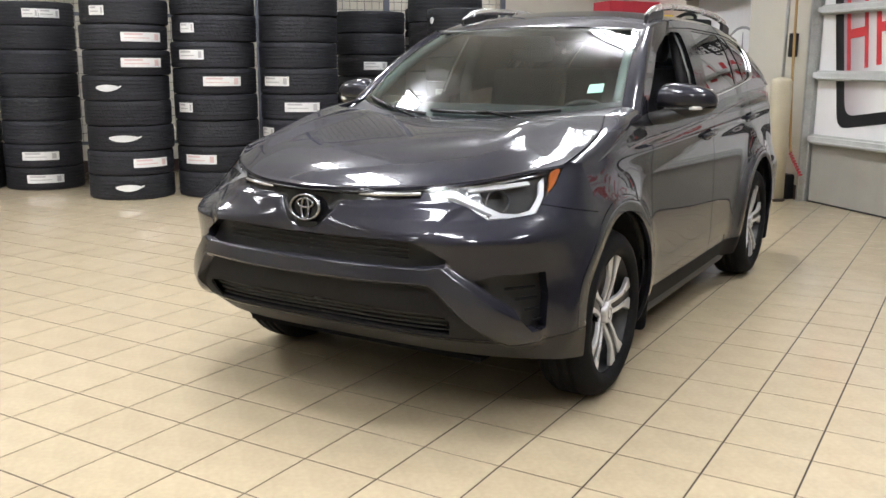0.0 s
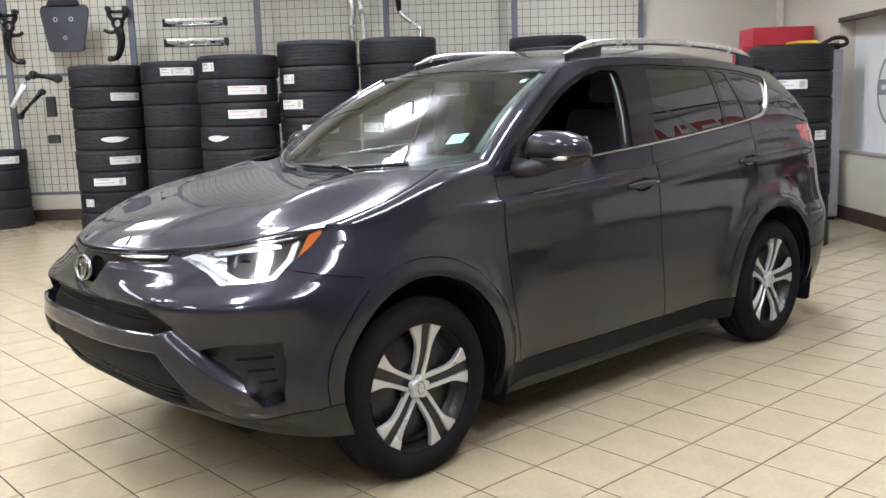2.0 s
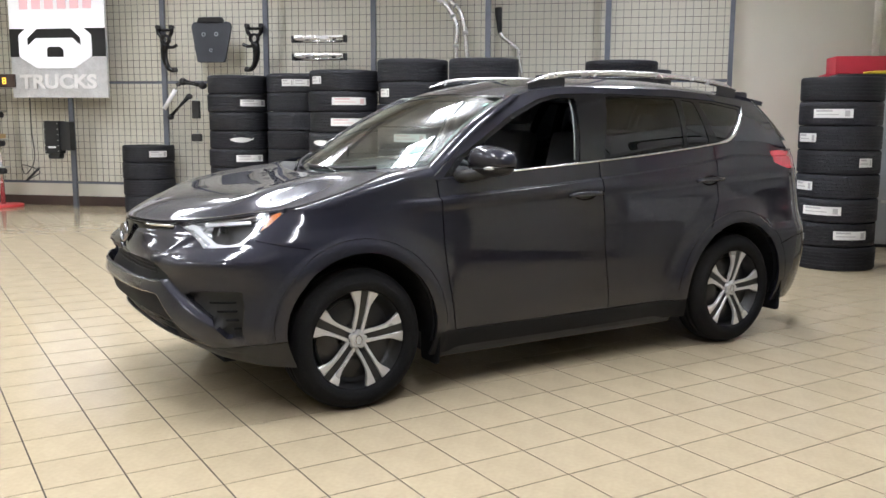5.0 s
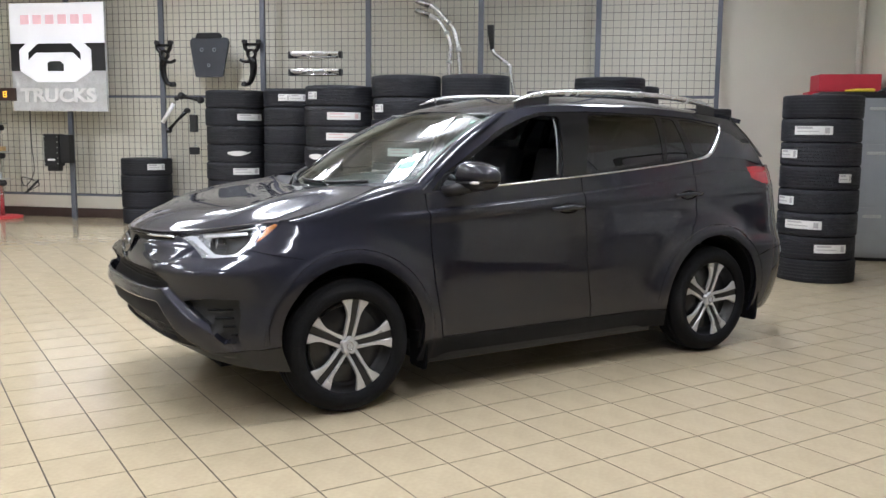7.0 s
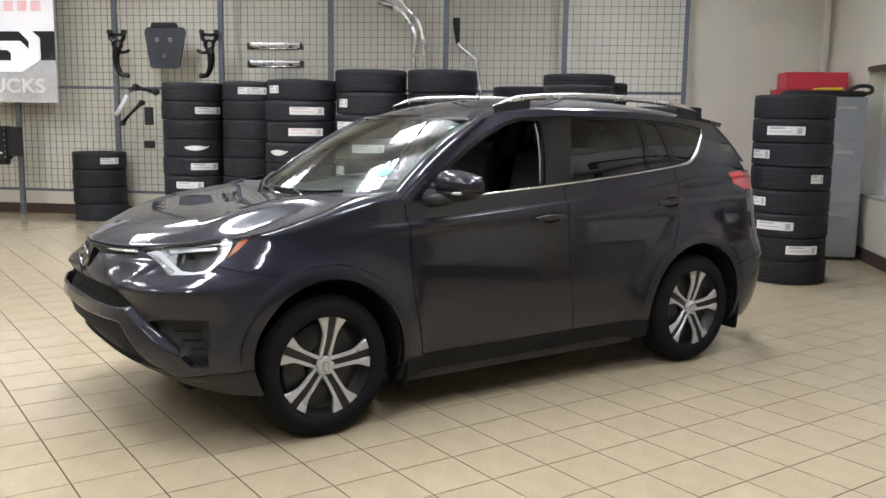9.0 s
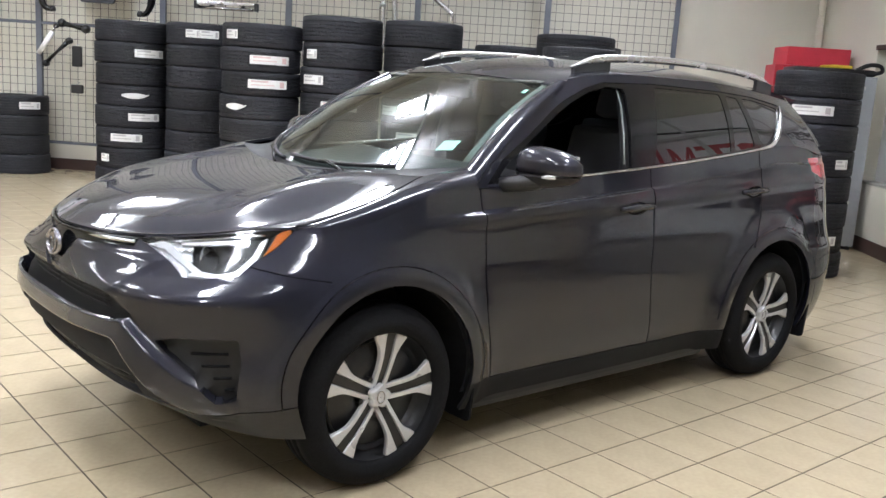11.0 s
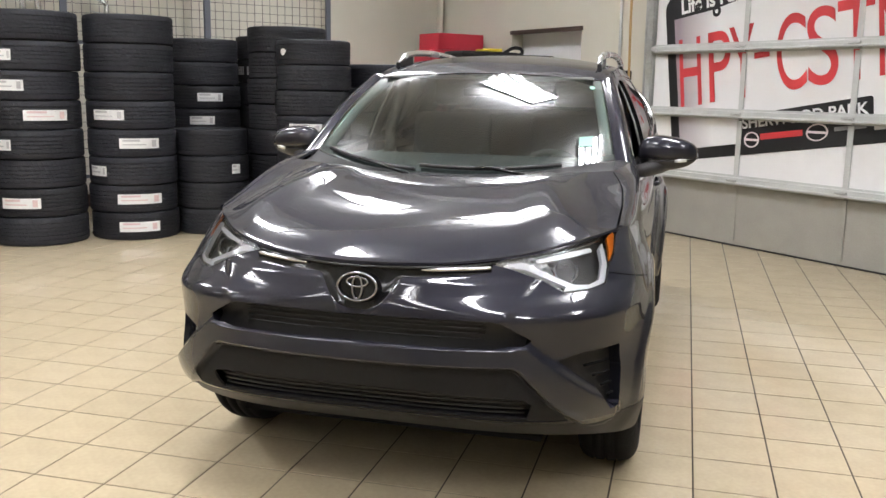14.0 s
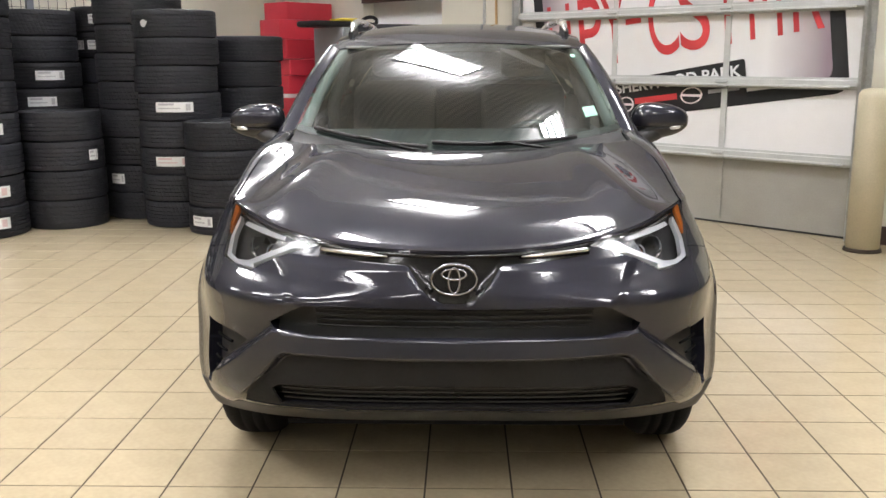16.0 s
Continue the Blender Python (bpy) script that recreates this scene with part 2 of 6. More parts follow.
def lettering(text, size, mat, parent, m, name="lettering", depth=0.003, label="", wide=1.0, bold=0.0, fit=None):
    c = bpy.data.curves.new(name, "FONT")
    c.body, c.size, c.extrude, c.offset = text, size, depth, bold
    c.align_x, c.align_y = "CENTER", "CENTER"
    ob = new(name, c)
    dg = bpy.context.evaluated_depsgraph_get()
    me = bpy.data.meshes.new_from_object(ob.evaluated_get(dg))
    bpy.data.objects.remove(ob)
    me.materials.clear()
    me.materials.append(mat)
    ob = new(name, me)
    ob.parent = parent
    tall = 1.0
    if fit:                                           # to a given width and height, about its middle
        xs, ys = [v.co.x for v in me.vertices], [v.co.y for v in me.vertices]
        wide, tall = fit[0] / (max(xs) - min(xs)), fit[1] / (max(ys) - min(ys))
        m = m @ Matrix.Translation((-wide * (max(xs) + min(xs)) / 2, -tall * (max(ys) + min(ys)) / 2, 0))
    ob.matrix_basis = m @ Matrix.Diagonal((wide, tall, 1, 1))
    return tagged(ob, label)


# ---- the room ----
def wall(name, sx, sy, m, holes=(), height=CEIL, mat=WALL, label="cream painted workshop wall"):
    """A wall along x with its inner face at y = 0 and its thickness behind; holes are (x0, x1, z0, z1)."""
    bm = bmesh.new()
    xs = sorted({0.0, sx, *(h[0] for h in holes), *(h[1] for h in holes)})
    for x0, x1 in zip(xs, xs[1:]):
        spans, z = [], 0.0
        for h in sorted(holes, key=lambda h: h[2]):
            if h[0] <= x0 + 1e-6 and h[1] >= x1 - 1e-6:
                spans.append((z, h[2]))
                z = h[3]
        spans.append((z, height))
        for z0, z1 in spans:
            if z1 - z0 > 1e-4:
                box(x1 - x0, sy, z1 - z0, (x0 + x1) / 2, sy / 2, (z0 + z1) / 2, bm=bm)
    bmesh.ops.remove_doubles(bm, verts=bm.verts[:], dist=1e-5)
    ob = mesh_object(name, bm, mat)
    ob.matrix_basis = m
    return tagged(ob, label, "wall", kind="structure")


T = 0.3
NORTH_END = 1.2
wall_north = wall("wall_north", NORTH_END - WALL_A, T, at(WALL_A, WALL_B), [(1.85, 3.22, 0.74, 2.21), (4.27, 7.99, -0.01, 3.2)])
# unseen stretch added in dark grey to darken reflections in the car's side
wall_northeast = wall("wall_northeast", FAR_A - NORTH_END, T, at(NORTH_END, WALL_B), mat=WALL_UNSEEN, label="unseen wall stretch, grey to darken reflections in the car")
wall_west = wall("wall_west", WALL_B - FAR_B + 0.6, T, at(WALL_A, FAR_B - 0.3, 0, 90))
wall_south = wall("wall_south", FAR_A - WALL_A, T, at(FAR_A, FAR_B, 0, 180))
wall_east = wall("wall_east", WALL_B - FAR_B + 0.6, T, at(FAR_A, WALL_B + 0.3, 0, -90))

floor_bed = tagged(mesh_object("floor", box(FAR_A - WALL_A + 0.6, WALL_B - FAR_B + 0.6, 0.1, (FAR_A + WALL_A) / 2, (WALL_B + FAR_B) / 2, -0.0522), GROUT), "polished beige floor tiles with brown joints", "floor", kind="structure")
floor_bed.matrix_basis = ROOM

bm = bmesh.new()
n = 150
for i in range(n):                                   # ribs of the steel deck
    w = (FAR_A - WALL_A + 0.6) / n
    x0 = WALL_A - 0.3 + i * w
    for p, q, z0, z1 in ((0, 0.35, 0, 0), (0.35, 0.5, 0, 0.07), (0.5, 0.85, 0.07, 0.07), (0.85, 1, 0.07, 0)):
        v = [bm.verts.new((x0 + s * w, y, CEIL + z)) for s, y, z in ((p, FAR_B - 0.3, z0), (q, FAR_B - 0.3, z1), (q, WALL_B + 0.3, z1), (p, WALL_B + 0.3, z0))]
        bm.faces.new(v[::-1])
ceiling = tagged(mesh_object("ceiling", bm, CEILING), "white ribbed steel deck ceiling", "ceiling", kind="structure")
ceiling.matrix_basis = ROOM
for i, b in enumerate((-6.6, -3.2, 0.2, 3.6)):
    bm = box(FAR_A - WALL_A, 0.16, 0.02, (FAR_A + WALL_A) / 2, b, CEIL - 0.03)
    box(FAR_A - WALL_A, 0.16, 0.02, (FAR_A + WALL_A) / 2, b, CEIL - 0.33, bm=bm)
    box(FAR_A - WALL_A, 0.015, 0.3, (FAR_A + WALL_A) / 2, b, CEIL - 0.18, bm=bm)
    beam = tagged(mesh_object("ceiling_beam", bm, CEILING), "white steel beam under the roof deck", "beam", group="ceiling beams", kind="structure")
    beam.matrix_basis = ROOM


def baseboard(length, m):
    bm = box(length, 0.018, 0.15, length / 2, -0.009, 0.075, bevel=0.004)
    ob = mesh_object("baseboard", bm, BASEBOARD)
    ob.matrix_basis = m
    return tagged(ob, "dark maroon vinyl baseboard", "baseboard", kind="structure")


baseboard(WALL_B - FAR_B, at(WALL_A, FAR_B, 0, 90))
baseboard(4.25, at(WALL_A, WALL_B))
baseboard(8.85, at(-0.25, WALL_B))

# ceiling lamps: added bars split one area light into stripes like tubes
def ceiling_lamp():
    lamp = thing("ceiling_lamp", "long white fluorescent high-bay lamp hung under the deck", "ceiling light", group="ceiling lamps")
    bm = bmesh.new()
    box(1.30, 0.46, 0.02, 0, 0, 0.07, bm=bm)
    for s in (-1, 1):
        box(1.30, 0.02, 0.09, 0, s * 0.24, 0.03, bm=bm)
        box(0.02, 0.46, 0.09, s * 0.65, 0, 0.03, bm=bm)
    part("housing", bm, LAMP_BODY, lamp)
    for k in range(3):
        part("stripe_bar", box(1.26, 0.020, 0.04, 0, (k - 1) * 0.12, 0.0), LAMP_BODY, lamp)
    for s in (-1, 1):
        part("hanger", tube([(s * 0.5, 0, 0.08), (s * 0.5, 0, 0.375)], 0.004), GALV, lamp)
    return lamp


LAMPS = [(a + s, b) for b, s in ((2.4, 0.0), (-0.85, 1.45), (-4.1, 0.0), (-7.3, 1.45)) for a in (-8.75 + 3.05 * k for k in range(1, 6)) if a + s < 6.2]
first_lamp = None
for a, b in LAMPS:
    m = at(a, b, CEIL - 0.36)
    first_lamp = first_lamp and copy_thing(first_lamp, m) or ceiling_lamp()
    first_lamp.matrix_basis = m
    light = bpy.data.lights.new("lamp_light", "AREA")
    light.shape, light.size, light.size_y, light.energy, light.color = "RECTANGLE", 1.24, 0.44, LAMP_WATTS, (0.985, 0.985, 1.035)
    light.spread = radians(160)
    new("lamp_light", light).matrix_basis = m @ pose(0, 0, 0.055)
    if a > -7:                             # added upward light to brighten the ceiling; the housing top is closed
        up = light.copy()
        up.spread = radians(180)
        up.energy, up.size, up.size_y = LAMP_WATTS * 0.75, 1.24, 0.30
        new("ceiling_fill", up).matrix_basis = m @ pose(0, 0, 0.165, 180)

# wire grid screen before the west wall
GRID_A = -7.85
POSTS = [-6.57 - 1.63, -6.57, -4.98, -3.35, -1.725, -0.08, 1.555, 3.16]
for b0, b1 in zip(POSTS, POSTS[1:]):
    panel = thing("wire_screen", "wire mesh display screen panel on blue-grey posts", "mesh screen", at(GRID_A, b0), group="wire screens", kind="structure")
    w = b1 - b0
    bm = bmesh.new()
    for k in range(1, int(w / 0.102) + 1):
        box(0.005, 0.005, 3.75, 0, k * w / (int(w / 0.102) + 1), 2.28, bm=bm)
    for k in range(37):
        box(0.005, w - 0.05, 0.005, 0.005, w / 2, 0.42 + k * 0.102, bm=bm)
    part("wire_mesh", bm, WIRE, panel)
    for z in (0.40, 1.93, 4.15):
        part("rail", box(0.035, w - 0.07, 0.035, -0.01, w / 2, z, bevel=0.003), POST, panel)
    part("post", box(0.05, 0.075, 4.3, -0.01, 0, 2.15, bevel=0.004), POST, panel)
post = tagged(mesh_object("screen_post", box(0.05, 0.06, 4.3, -0.01, 0, 2.15, bevel=0.004), POST), "blue-grey steel end post of the mesh screen", "post", kind="structure")
post.matrix_basis = at(GRID_A, POSTS[-1])

# corner pipe
pipe = tagged(mesh_object("pipe", tube([(0, 0, 0.02), (0, 0, CEIL)], 0.045, 14), WALL, True), "cream painted pipe in the wall corner", "pipe", kind="structure")
pipe.matrix_basis = at(WALL_A + 0.25, WALL_B - 0.10)


# ---- overhead door with its printed banner ----
BANNER_FIELD = material("banner_field", (0.86, 0.86, 0.86), rough=0.4, vary=0.02)
tree = BANNER_FIELD.node_tree
spot, split, fade = tree.nodes.new("ShaderNodeTexCoord"), tree.nodes.new("ShaderNodeSeparateXYZ"), tree.nodes.new("ShaderNodeValToRGB")
scaled = tree.nodes.new("ShaderNodeMath")
scaled.operation, scaled.inputs[1].default_value = "DIVIDE", 3.5
tree.links.new(spot.outputs["Object"], split.inputs[0])
tree.links.new(split.outputs[0], scaled.inputs[0])
tree.links.new(scaled.outputs[0], fade.inputs[0])
fade.color_ramp.elements[0].position, fade.color_ramp.elements[0].color = 0.09, (0.32, 0.26, 0.29, 1)
fade.color_ramp.elements[1].position, fade.color_ramp.elements[1].color = 0.24, (0.86, 0.86, 0.86, 1)
for where, shade in ((0.78, (0.86, 0.86, 0.86, 1)), (0.93, (0.30, 0.23, 0.27, 1))):
    fade.color_ramp.elements.new(where).color = shade
tree.links.new(fade.outputs[0], next(n for n in tree.nodes if n.type == "HUE_SAT").inputs["Color"])
DOOR_STEEL = material("pale_galvanised_steel", (0.60, 0.615, 0.60), rough=0.45, metal=0.2, vary=0.12, scale=9)

def overhead_door():
    A0, A1, H = -3.86, -0.34, 0.634
    door = thing("door_1", "white sectional overhead door with galvanised struts and a printed banner", "overhead door", at(A0, WALL_B + 0.02), kind="structure")
    L = A1 - A0
    for k in range(5):
        part("panel", box(L, 0.04, H - 0.008, L / 2, 0.03, (k + 0.5) * H, bevel=0.003), DOOR_GREY if k == 0 else WHITE, door, "grey bottom panel" if k == 0 else "")
    for k in range(1, 5):
        bm = box(L + 0.02, 0.05, 0.05, L / 2, -0.03, k * H + 0.015, bevel=0.006)
        box(L + 0.02, 0.012, 0.10, L / 2, 0.0, k * H + 0.01, bm=bm)
        box(L - 0.1, 0.02, 0.02, L / 2, -0.062, k * H - 0.012, bevel=0.005, bm=bm)
        part("strut", bm, DOOR_STEEL, door)
    for s in (1.18, 2.36):
        for k in range(5):
            part("stile", box(0.055, 0.014, H - 0.10, s, -0.002, (k + 0.5) * H, bevel=0.003), DOOR_GREY if k == 0 else DOOR_STEEL, door)
        for k in range(1, 5):
            bm = box(0.085, 0.05, 0.06, s, -0.045, k * H - 0.005, bevel=0.006)
            cyl(0.012, 0.11, pose(s - 0.055, -0.068, k * H + 0.012, 0, 90), 10, bm=bm)
            part("hinge", bm, GALV, door)
    for s, x in ((-1, -0.06), (1, L + 0.06)):
        bm = box(0.09, 0.05, 3.25, x, 0.0, 1.625, bevel=0.004)
        box(0.03, 0.09, 3.25, x - s * 0.02, -0.06, 1.625, bevel=0.004, bm=bm)
        part("track", bm, GALV, door)
    part("sweep", box(L, 0.05, 0.02, L / 2, 0.03, 0.006, bevel=0.004), BLACK, door, "black rubber bottom seal")
    # banner: a tilted plate picture, cut by the door's edges
    tilt = radians(8.1)

    def plate(points, y, mat, name, label="", r=0.0):
        return part(name, slab(rounded(points, r, 6) if r else list(points), 0.002, m=Matrix.Translation((0, y, 0))), mat, door, label)

    def turned(x, z):                                # about the plate's lower left corner
        return 0.335 + x * math.cos(tilt) - z * math.sin(tilt), 0.765 + x * math.sin(tilt) + z * math.cos(tilt)

    w, h = 3.15, 1.66
    plate([turned(x, z) for x, z in ((0, 0), (w, 0), (w, h), (0, h))], 0.0055, BLACK, "plate_frame", "printed black frame", 0.14)
    plate([turned(x, z) for x, z in ((0.115, 0.112), (w - 0.125, 0.112), (w - 0.125, h - 0.06), (0.115, h - 0.06))], 0.0035, BANNER_FIELD, "plate_field", "white printed field fading to grey pink at its ends", 0.13)
    plate([turned(x, z) for x, z in ((0.06, 1.44), (0.62, 1.44), (1.25, 1.50), (1.25, 1.65), (0.06, 1.65))], 0.0015, BLACK, "header_strip", "black printed header")
    lx, lz = turned(0.605, 1.545)
    lettering("Life is Fun", 0.155, WHITE, door, pose(lx, -0.001, lz, 90, -8.1, 0), label="white printed letters Life is Fun", depth=0.001, bold=0.004, fit=(0.76, 0.15))
    part("print_bolt", cyl(0.052, 0.0015, pose(0.80, 0.0010, 2.262, 90), 24), BLACK, door, "printed black bolt")
    part("print_bolt_head", cyl(0.020, 0.0015, pose(0.80, -0.0008, 2.262, 90), 16), WHITE, door)
    for ch, x0, x1 in (("H", 0.37, 0.65), ("P", 0.75, 1.02), ("Y", 1.01, 1.30), ("-", 1.29, 1.46), ("C", 1.54, 1.85), ("S", 1.86, 2.16), ("T", 2.16, 2.50), ("M", 2.53, 2.82), ("R", 2.91, 3.17)):
        xm = (x0 + x1) / 2
        z = 1.665 + 0.1457 * (xm - 0.40)
        tall = 0.12 if ch == "-" else 0.69
        lettering(ch, tall, RED, door, pose(xm, -0.001, z + (0.03 if ch == "-" else 0.0), 90, -7.0, 0), label="tall red printed letter " + ch if ch != "-" else "red printed dash", depth=0.001, fit=(x1 - x0, 0.055 if ch == "-" else 0.68))
    plate([(1.16, 1.262), (2.53, 1.482), (2.58, 1.10), (1.20, 0.885)], 0.0015, BLACK, "dealer_strip", "black printed strip with white letters", 0.03)
    lettering("SHERWOOD PARK", 0.14, WHITE, door, pose(1.855, -0.001, 1.287, 90, -8.3, 0), label="white printed letters SHERWOOD PARK", depth=0.001, fit=(1.31, 0.105), bold=0.003)
    plate([(1.43, 1.050), (1.885, 1.112), (1.878, 1.168), (1.422, 1.106)], -0.0005, RED, "print_bar", "plain red bar")
    plate([(2.20, 1.168), (2.50, 1.21), (2.495, 1.245), (2.195, 1.203)], -0.0005, GREY_TEXT, "print_bar", "plain grey bar")
    for x, z, r, k in ((1.33, 1.045, 0.088, 0.85), (2.03, 1.15, 0.112, 0.68)):
        bm = spin([(r - 0.016, 0), (r, 0), (r, 0.002), (r - 0.016, 0.002)], 32, m=pose(x, -0.0005, z, 90, -8, 0) @ Matrix.Diagonal((1, k, 1, 1)), closed=True)
        part("print_ring", bm, PINK, door, "pale printed ring")
        part("print_band", box(r * 1.7, 0.002, 0.022, x, -0.0008, z), PINK, door)
    return door


overhead_door()

# poster in the window recess of the north wall
def poster():
    ob = thing("window_1", "recessed window closed off by a white poster with a grey ring", "window", at(-6.40, WALL_B + 0.18), kind="structure")
    part("poster", box(1.37, 0.006, 1.47, 0.685, 0.0, 1.475), WHITE, ob, "white paper poster")
    part("header", box(1.41, 0.05, 0.05, 0.685, -0.17, 2.19, bevel=0.004), BASEBOARD, ob, "dark strip along the recess top")
    part("sill", box(1.39, 0.2, 0.03, 0.685, -0.08, 0.735, bevel=0.004), DOOR_GREY, ob)
    ring = spin([(0.37, 0), (0.40, 0), (0.40, 0.003), (0.37, 0.003)], 56, m=pose(0.98, -0.0035, 1.42, 90), closed=True)
    part("ring", ring, GREY_TEXT, ob, "grey printed ring")
    part("bar", box(0.72, 0.003, 0.16, 0.98, -0.006, 1.44), GREY_TEXT, ob, "dark printed bar")
    for k in range(4):
        part("print_bar", box(0.10, 0.003, 0.05, 0.73 + k * 0.165, -0.009, 1.44), WHITE, ob)
    for s in (-1, 1):
        bm = slab([(0.97, 1.44 + s * 0.11), (1.0, 1.44 + s * 0.11), (0.99, 1.42 + s * 0.33), (0.98, 1.42 + s * 0.33)], 0.002, m=Matrix.Translation((0, -0.006, 0)))
        part("stroke", bm, GREY_TEXT, ob)


poster()


# ---- the car: shape ----
# Axes of the car are the world's: nose towards -y, front axle at y = 0, its left side towards +x.
def curve(*pts):
    """A smooth curve through (x, y) points."""
    n = len(pts)
    xs, ys = [p[0] for p in pts], [p[1] for p in pts]
    d = [(ys[i + 1] - ys[i]) / (xs[i + 1] - xs[i]) for i in range(n - 1)]
    s = [d[0]] + [0.0 if d[i - 1] * d[i] <= 0 else 2 * d[i - 1] * d[i] / (d[i - 1] + d[i]) for i in range(1, n - 1)] + [d[-1]]

    def value(x):
        if x <= xs[0]:
            return ys[0]
        if x >= xs[-1]:
            return ys[-1]
        i = 0
        while x > xs[i + 1]:
            i += 1
        h = xs[i + 1] - xs[i]
        t = (x - xs[i]) / h
        return (ys[i] * (2 * t ** 3 - 3 * t * t + 1) + ys[i + 1] * (3 * t * t - 2 * t ** 3) + h * (s[i] * (t ** 3 - 2 * t * t + t) + s[i + 1] * (t ** 3 - t * t)))
    return value


def smooth(a, b, x):
    t = min(1.0, max(0.0, (x - a) / (b - a)))
    return t * t * (3 - 2 * t)


AXLES, HUB_Z, ARCH_R = (0.0, 2.66), 0.355, 0.432
side_x = curve((0.16, 0.79), (0.30, 0.845), (0.45, 0.869), (0.65, 0.877), (0.80, 0.877), (0.95, 0.868), (1.05, 0.853), (1.15, 0.836), (1.32, 0.810))
nose_y = curve((0.16, -0.50), (0.26, -0.60), (0.33, -0.71), (0.375, -0.785), (0.41, -0.830), (0.50, -0.890), (0.60, -0.916), (0.67, -0.906), (0.75, -0.899), (0.785, -0.894), (0.86, -0.870), (0.92, -0.858), (1.0, -0.84))
nose_n = curve((0.16, 3.3), (0.43, 3.4), (0.62, 2.75), (0.75, 2.92), (0.83, 2.12), (0.92, 1.66), (1.0, 1.42))
corner_x = curve((0.38, 0.028), (0.55, 0.018), (0.72, 0.028), (0.84, 0.024), (0.92, 0.004), (1.0, -0.024), (1.1, -0.026))
rear_y = curve((0.16, 3.45), (0.35, 3.60), (0.60, 3.66), (0.75, 3.63), (1.0, 3.60), (1.2, 3.55), (1.32, 3.50))
belt = curve((0.40, 1.110), (0.91, 1.140), (1.53, 1.180), (2.20, 1.235), (2.52, 1.268), (2.70, 1.290), (2.85, 1.292), (3.0, 1.280), (3.2, 1.240), (3.7, 1.228))
Y_C, Y_R, U1 = -0.25, 2.98, 1.20
U2, U3 = U1 + (Y_R - Y_C), U1 + (Y_R - Y_C) + 1.15


def width(y, z):
    """Half the body's width on its straight side, with the creases of the doors."""
    x = side_x(z) * (1 - 0.009 * ((y - 1.3) / 1.5) ** 2)
    x += 0.008 * math.exp(-((z - 0.985 - 0.035 * y) / 0.03) ** 2) * smooth(-0.1, 0.5, y)
    x -= 0.003 * math.exp(-((z - 0.50 - 0.03 * y) / 0.09) ** 2) * smooth(0.45, 0.75, y) * (1 - smooth(2.0, 2.3, y))
    b = belt(y)
    x += ((0.007 - 0.004 * smooth(1.25, 1.9, y)) * smooth(b - 0.22, b - 0.11, z) - (0.022 - 0.013 * smooth(1.25, 1.9, y)) * smooth(b - 0.098, b - 0.083, z)) * smooth(0.2, 0.55, y)
    return x


def flare(y, z):
    out = 0.0
    for c, amount in zip(AXLES, (0.040, 0.042)):
        d = math.hypot(y - c, z - HUB_Z)
        out += amount * math.exp(-((max(d, 0.45) - 0.45) / 0.10) ** 2) + 0.009 * (1 - smooth(0.470, 0.525, d))
    return out


def bar_ridge(x, z):
    """The bumper's raised frame: a bar across and two fins that widen down to the corners."""
    def near(ax, az, bx, bz):
        t = min(1, max(0, ((x - ax) * (bx - ax) + (z - az) * (bz - az)) / ((bx - ax) ** 2 + (bz - az) ** 2)))
        return math.hypot(x - ax - t * (bx - ax), z - az - t * (bz - az)), t
    d1 = near(0, 0.637, 0.535, 0.640)[0]
    d2, t = near(0.545, 0.640, 0.775, 0.418)
    d2 -= 0.004 + 0.026 * t
    h = max(0.02 - abs(d1 - d2), 0.0) / 0.02
    d = min(d1, d2) - h * h * 0.005
    return 0.034 * (1 - smooth(0.025, 0.046, d)) * (1 - 0.30 * smooth(0.55, 0.80, x))


def nose_relief(x, z):
    """The raised panels beside the badge and the ledge under the headlamps."""
    edge = min((x - 0.030 - (z - 0.772) * 0.90) * 0.74, 0.884 - z, 0.45 * (0.545 - x) + 0.3 * (z - 0.80))
    out = 0.009 * smooth(0.0, 0.024, edge) * smooth(0.70, 0.75, z)
    crest = 0.782 + 0.034 * smooth(0.45, 0.80, x)
    ledge = 1 - smooth(0.0, 0.030, z - crest) if z > crest else 1 - smooth(0.0, 0.11, crest - z)
    return out + 0.008 * ledge * smooth(0.34, 0.50, x) * (1 - smooth(0.80, 0.86, x))


def body(u, z):
    """The lower body by the way round it from the nose (u, metres) and the height."""
    if u <= U1:
        a = math.pi / 2 * max(u, 0) / U1
        n = nose_n(z)
        r = (math.cos(a) ** n + math.sin(a) ** n) ** (-1 / n)
        xs = width(Y_C, z)
        x, y = xs * r * math.sin(a), Y_C - (Y_C - nose_y(z)) * r * math.cos(a)
        x += (flare(y, z) + corner_x(z) * math.exp(-((y + 0.38) / 0.28) ** 2)) * smooth(0.0, U1, u)
        k = bar_ridge(x, z) + nose_relief(x, z)
        if k:
            q = math.hypot(x * 0.5, 1.0)
            y -= k / q
            x += k * x * 0.5 / q
        return x, y, z
    if u <= U2:
        y = Y_C + (u - U1)
        return width(y, z) + flare(y, z) + corner_x(z) * math.exp(-((y + 0.38) / 0.28) ** 2), y, z
    a = math.pi / 2 * min(1, (u - U2) / (U3 - U2))
    n = 3.0
    r = (math.cos(a) ** n + math.sin(a) ** n) ** (-1 / n)
    return (width(Y_R, z) + flare(Y_R, z)) * r * math.cos(a), Y_R + (rear_y(z) - Y_R) * r * math.sin(a), z


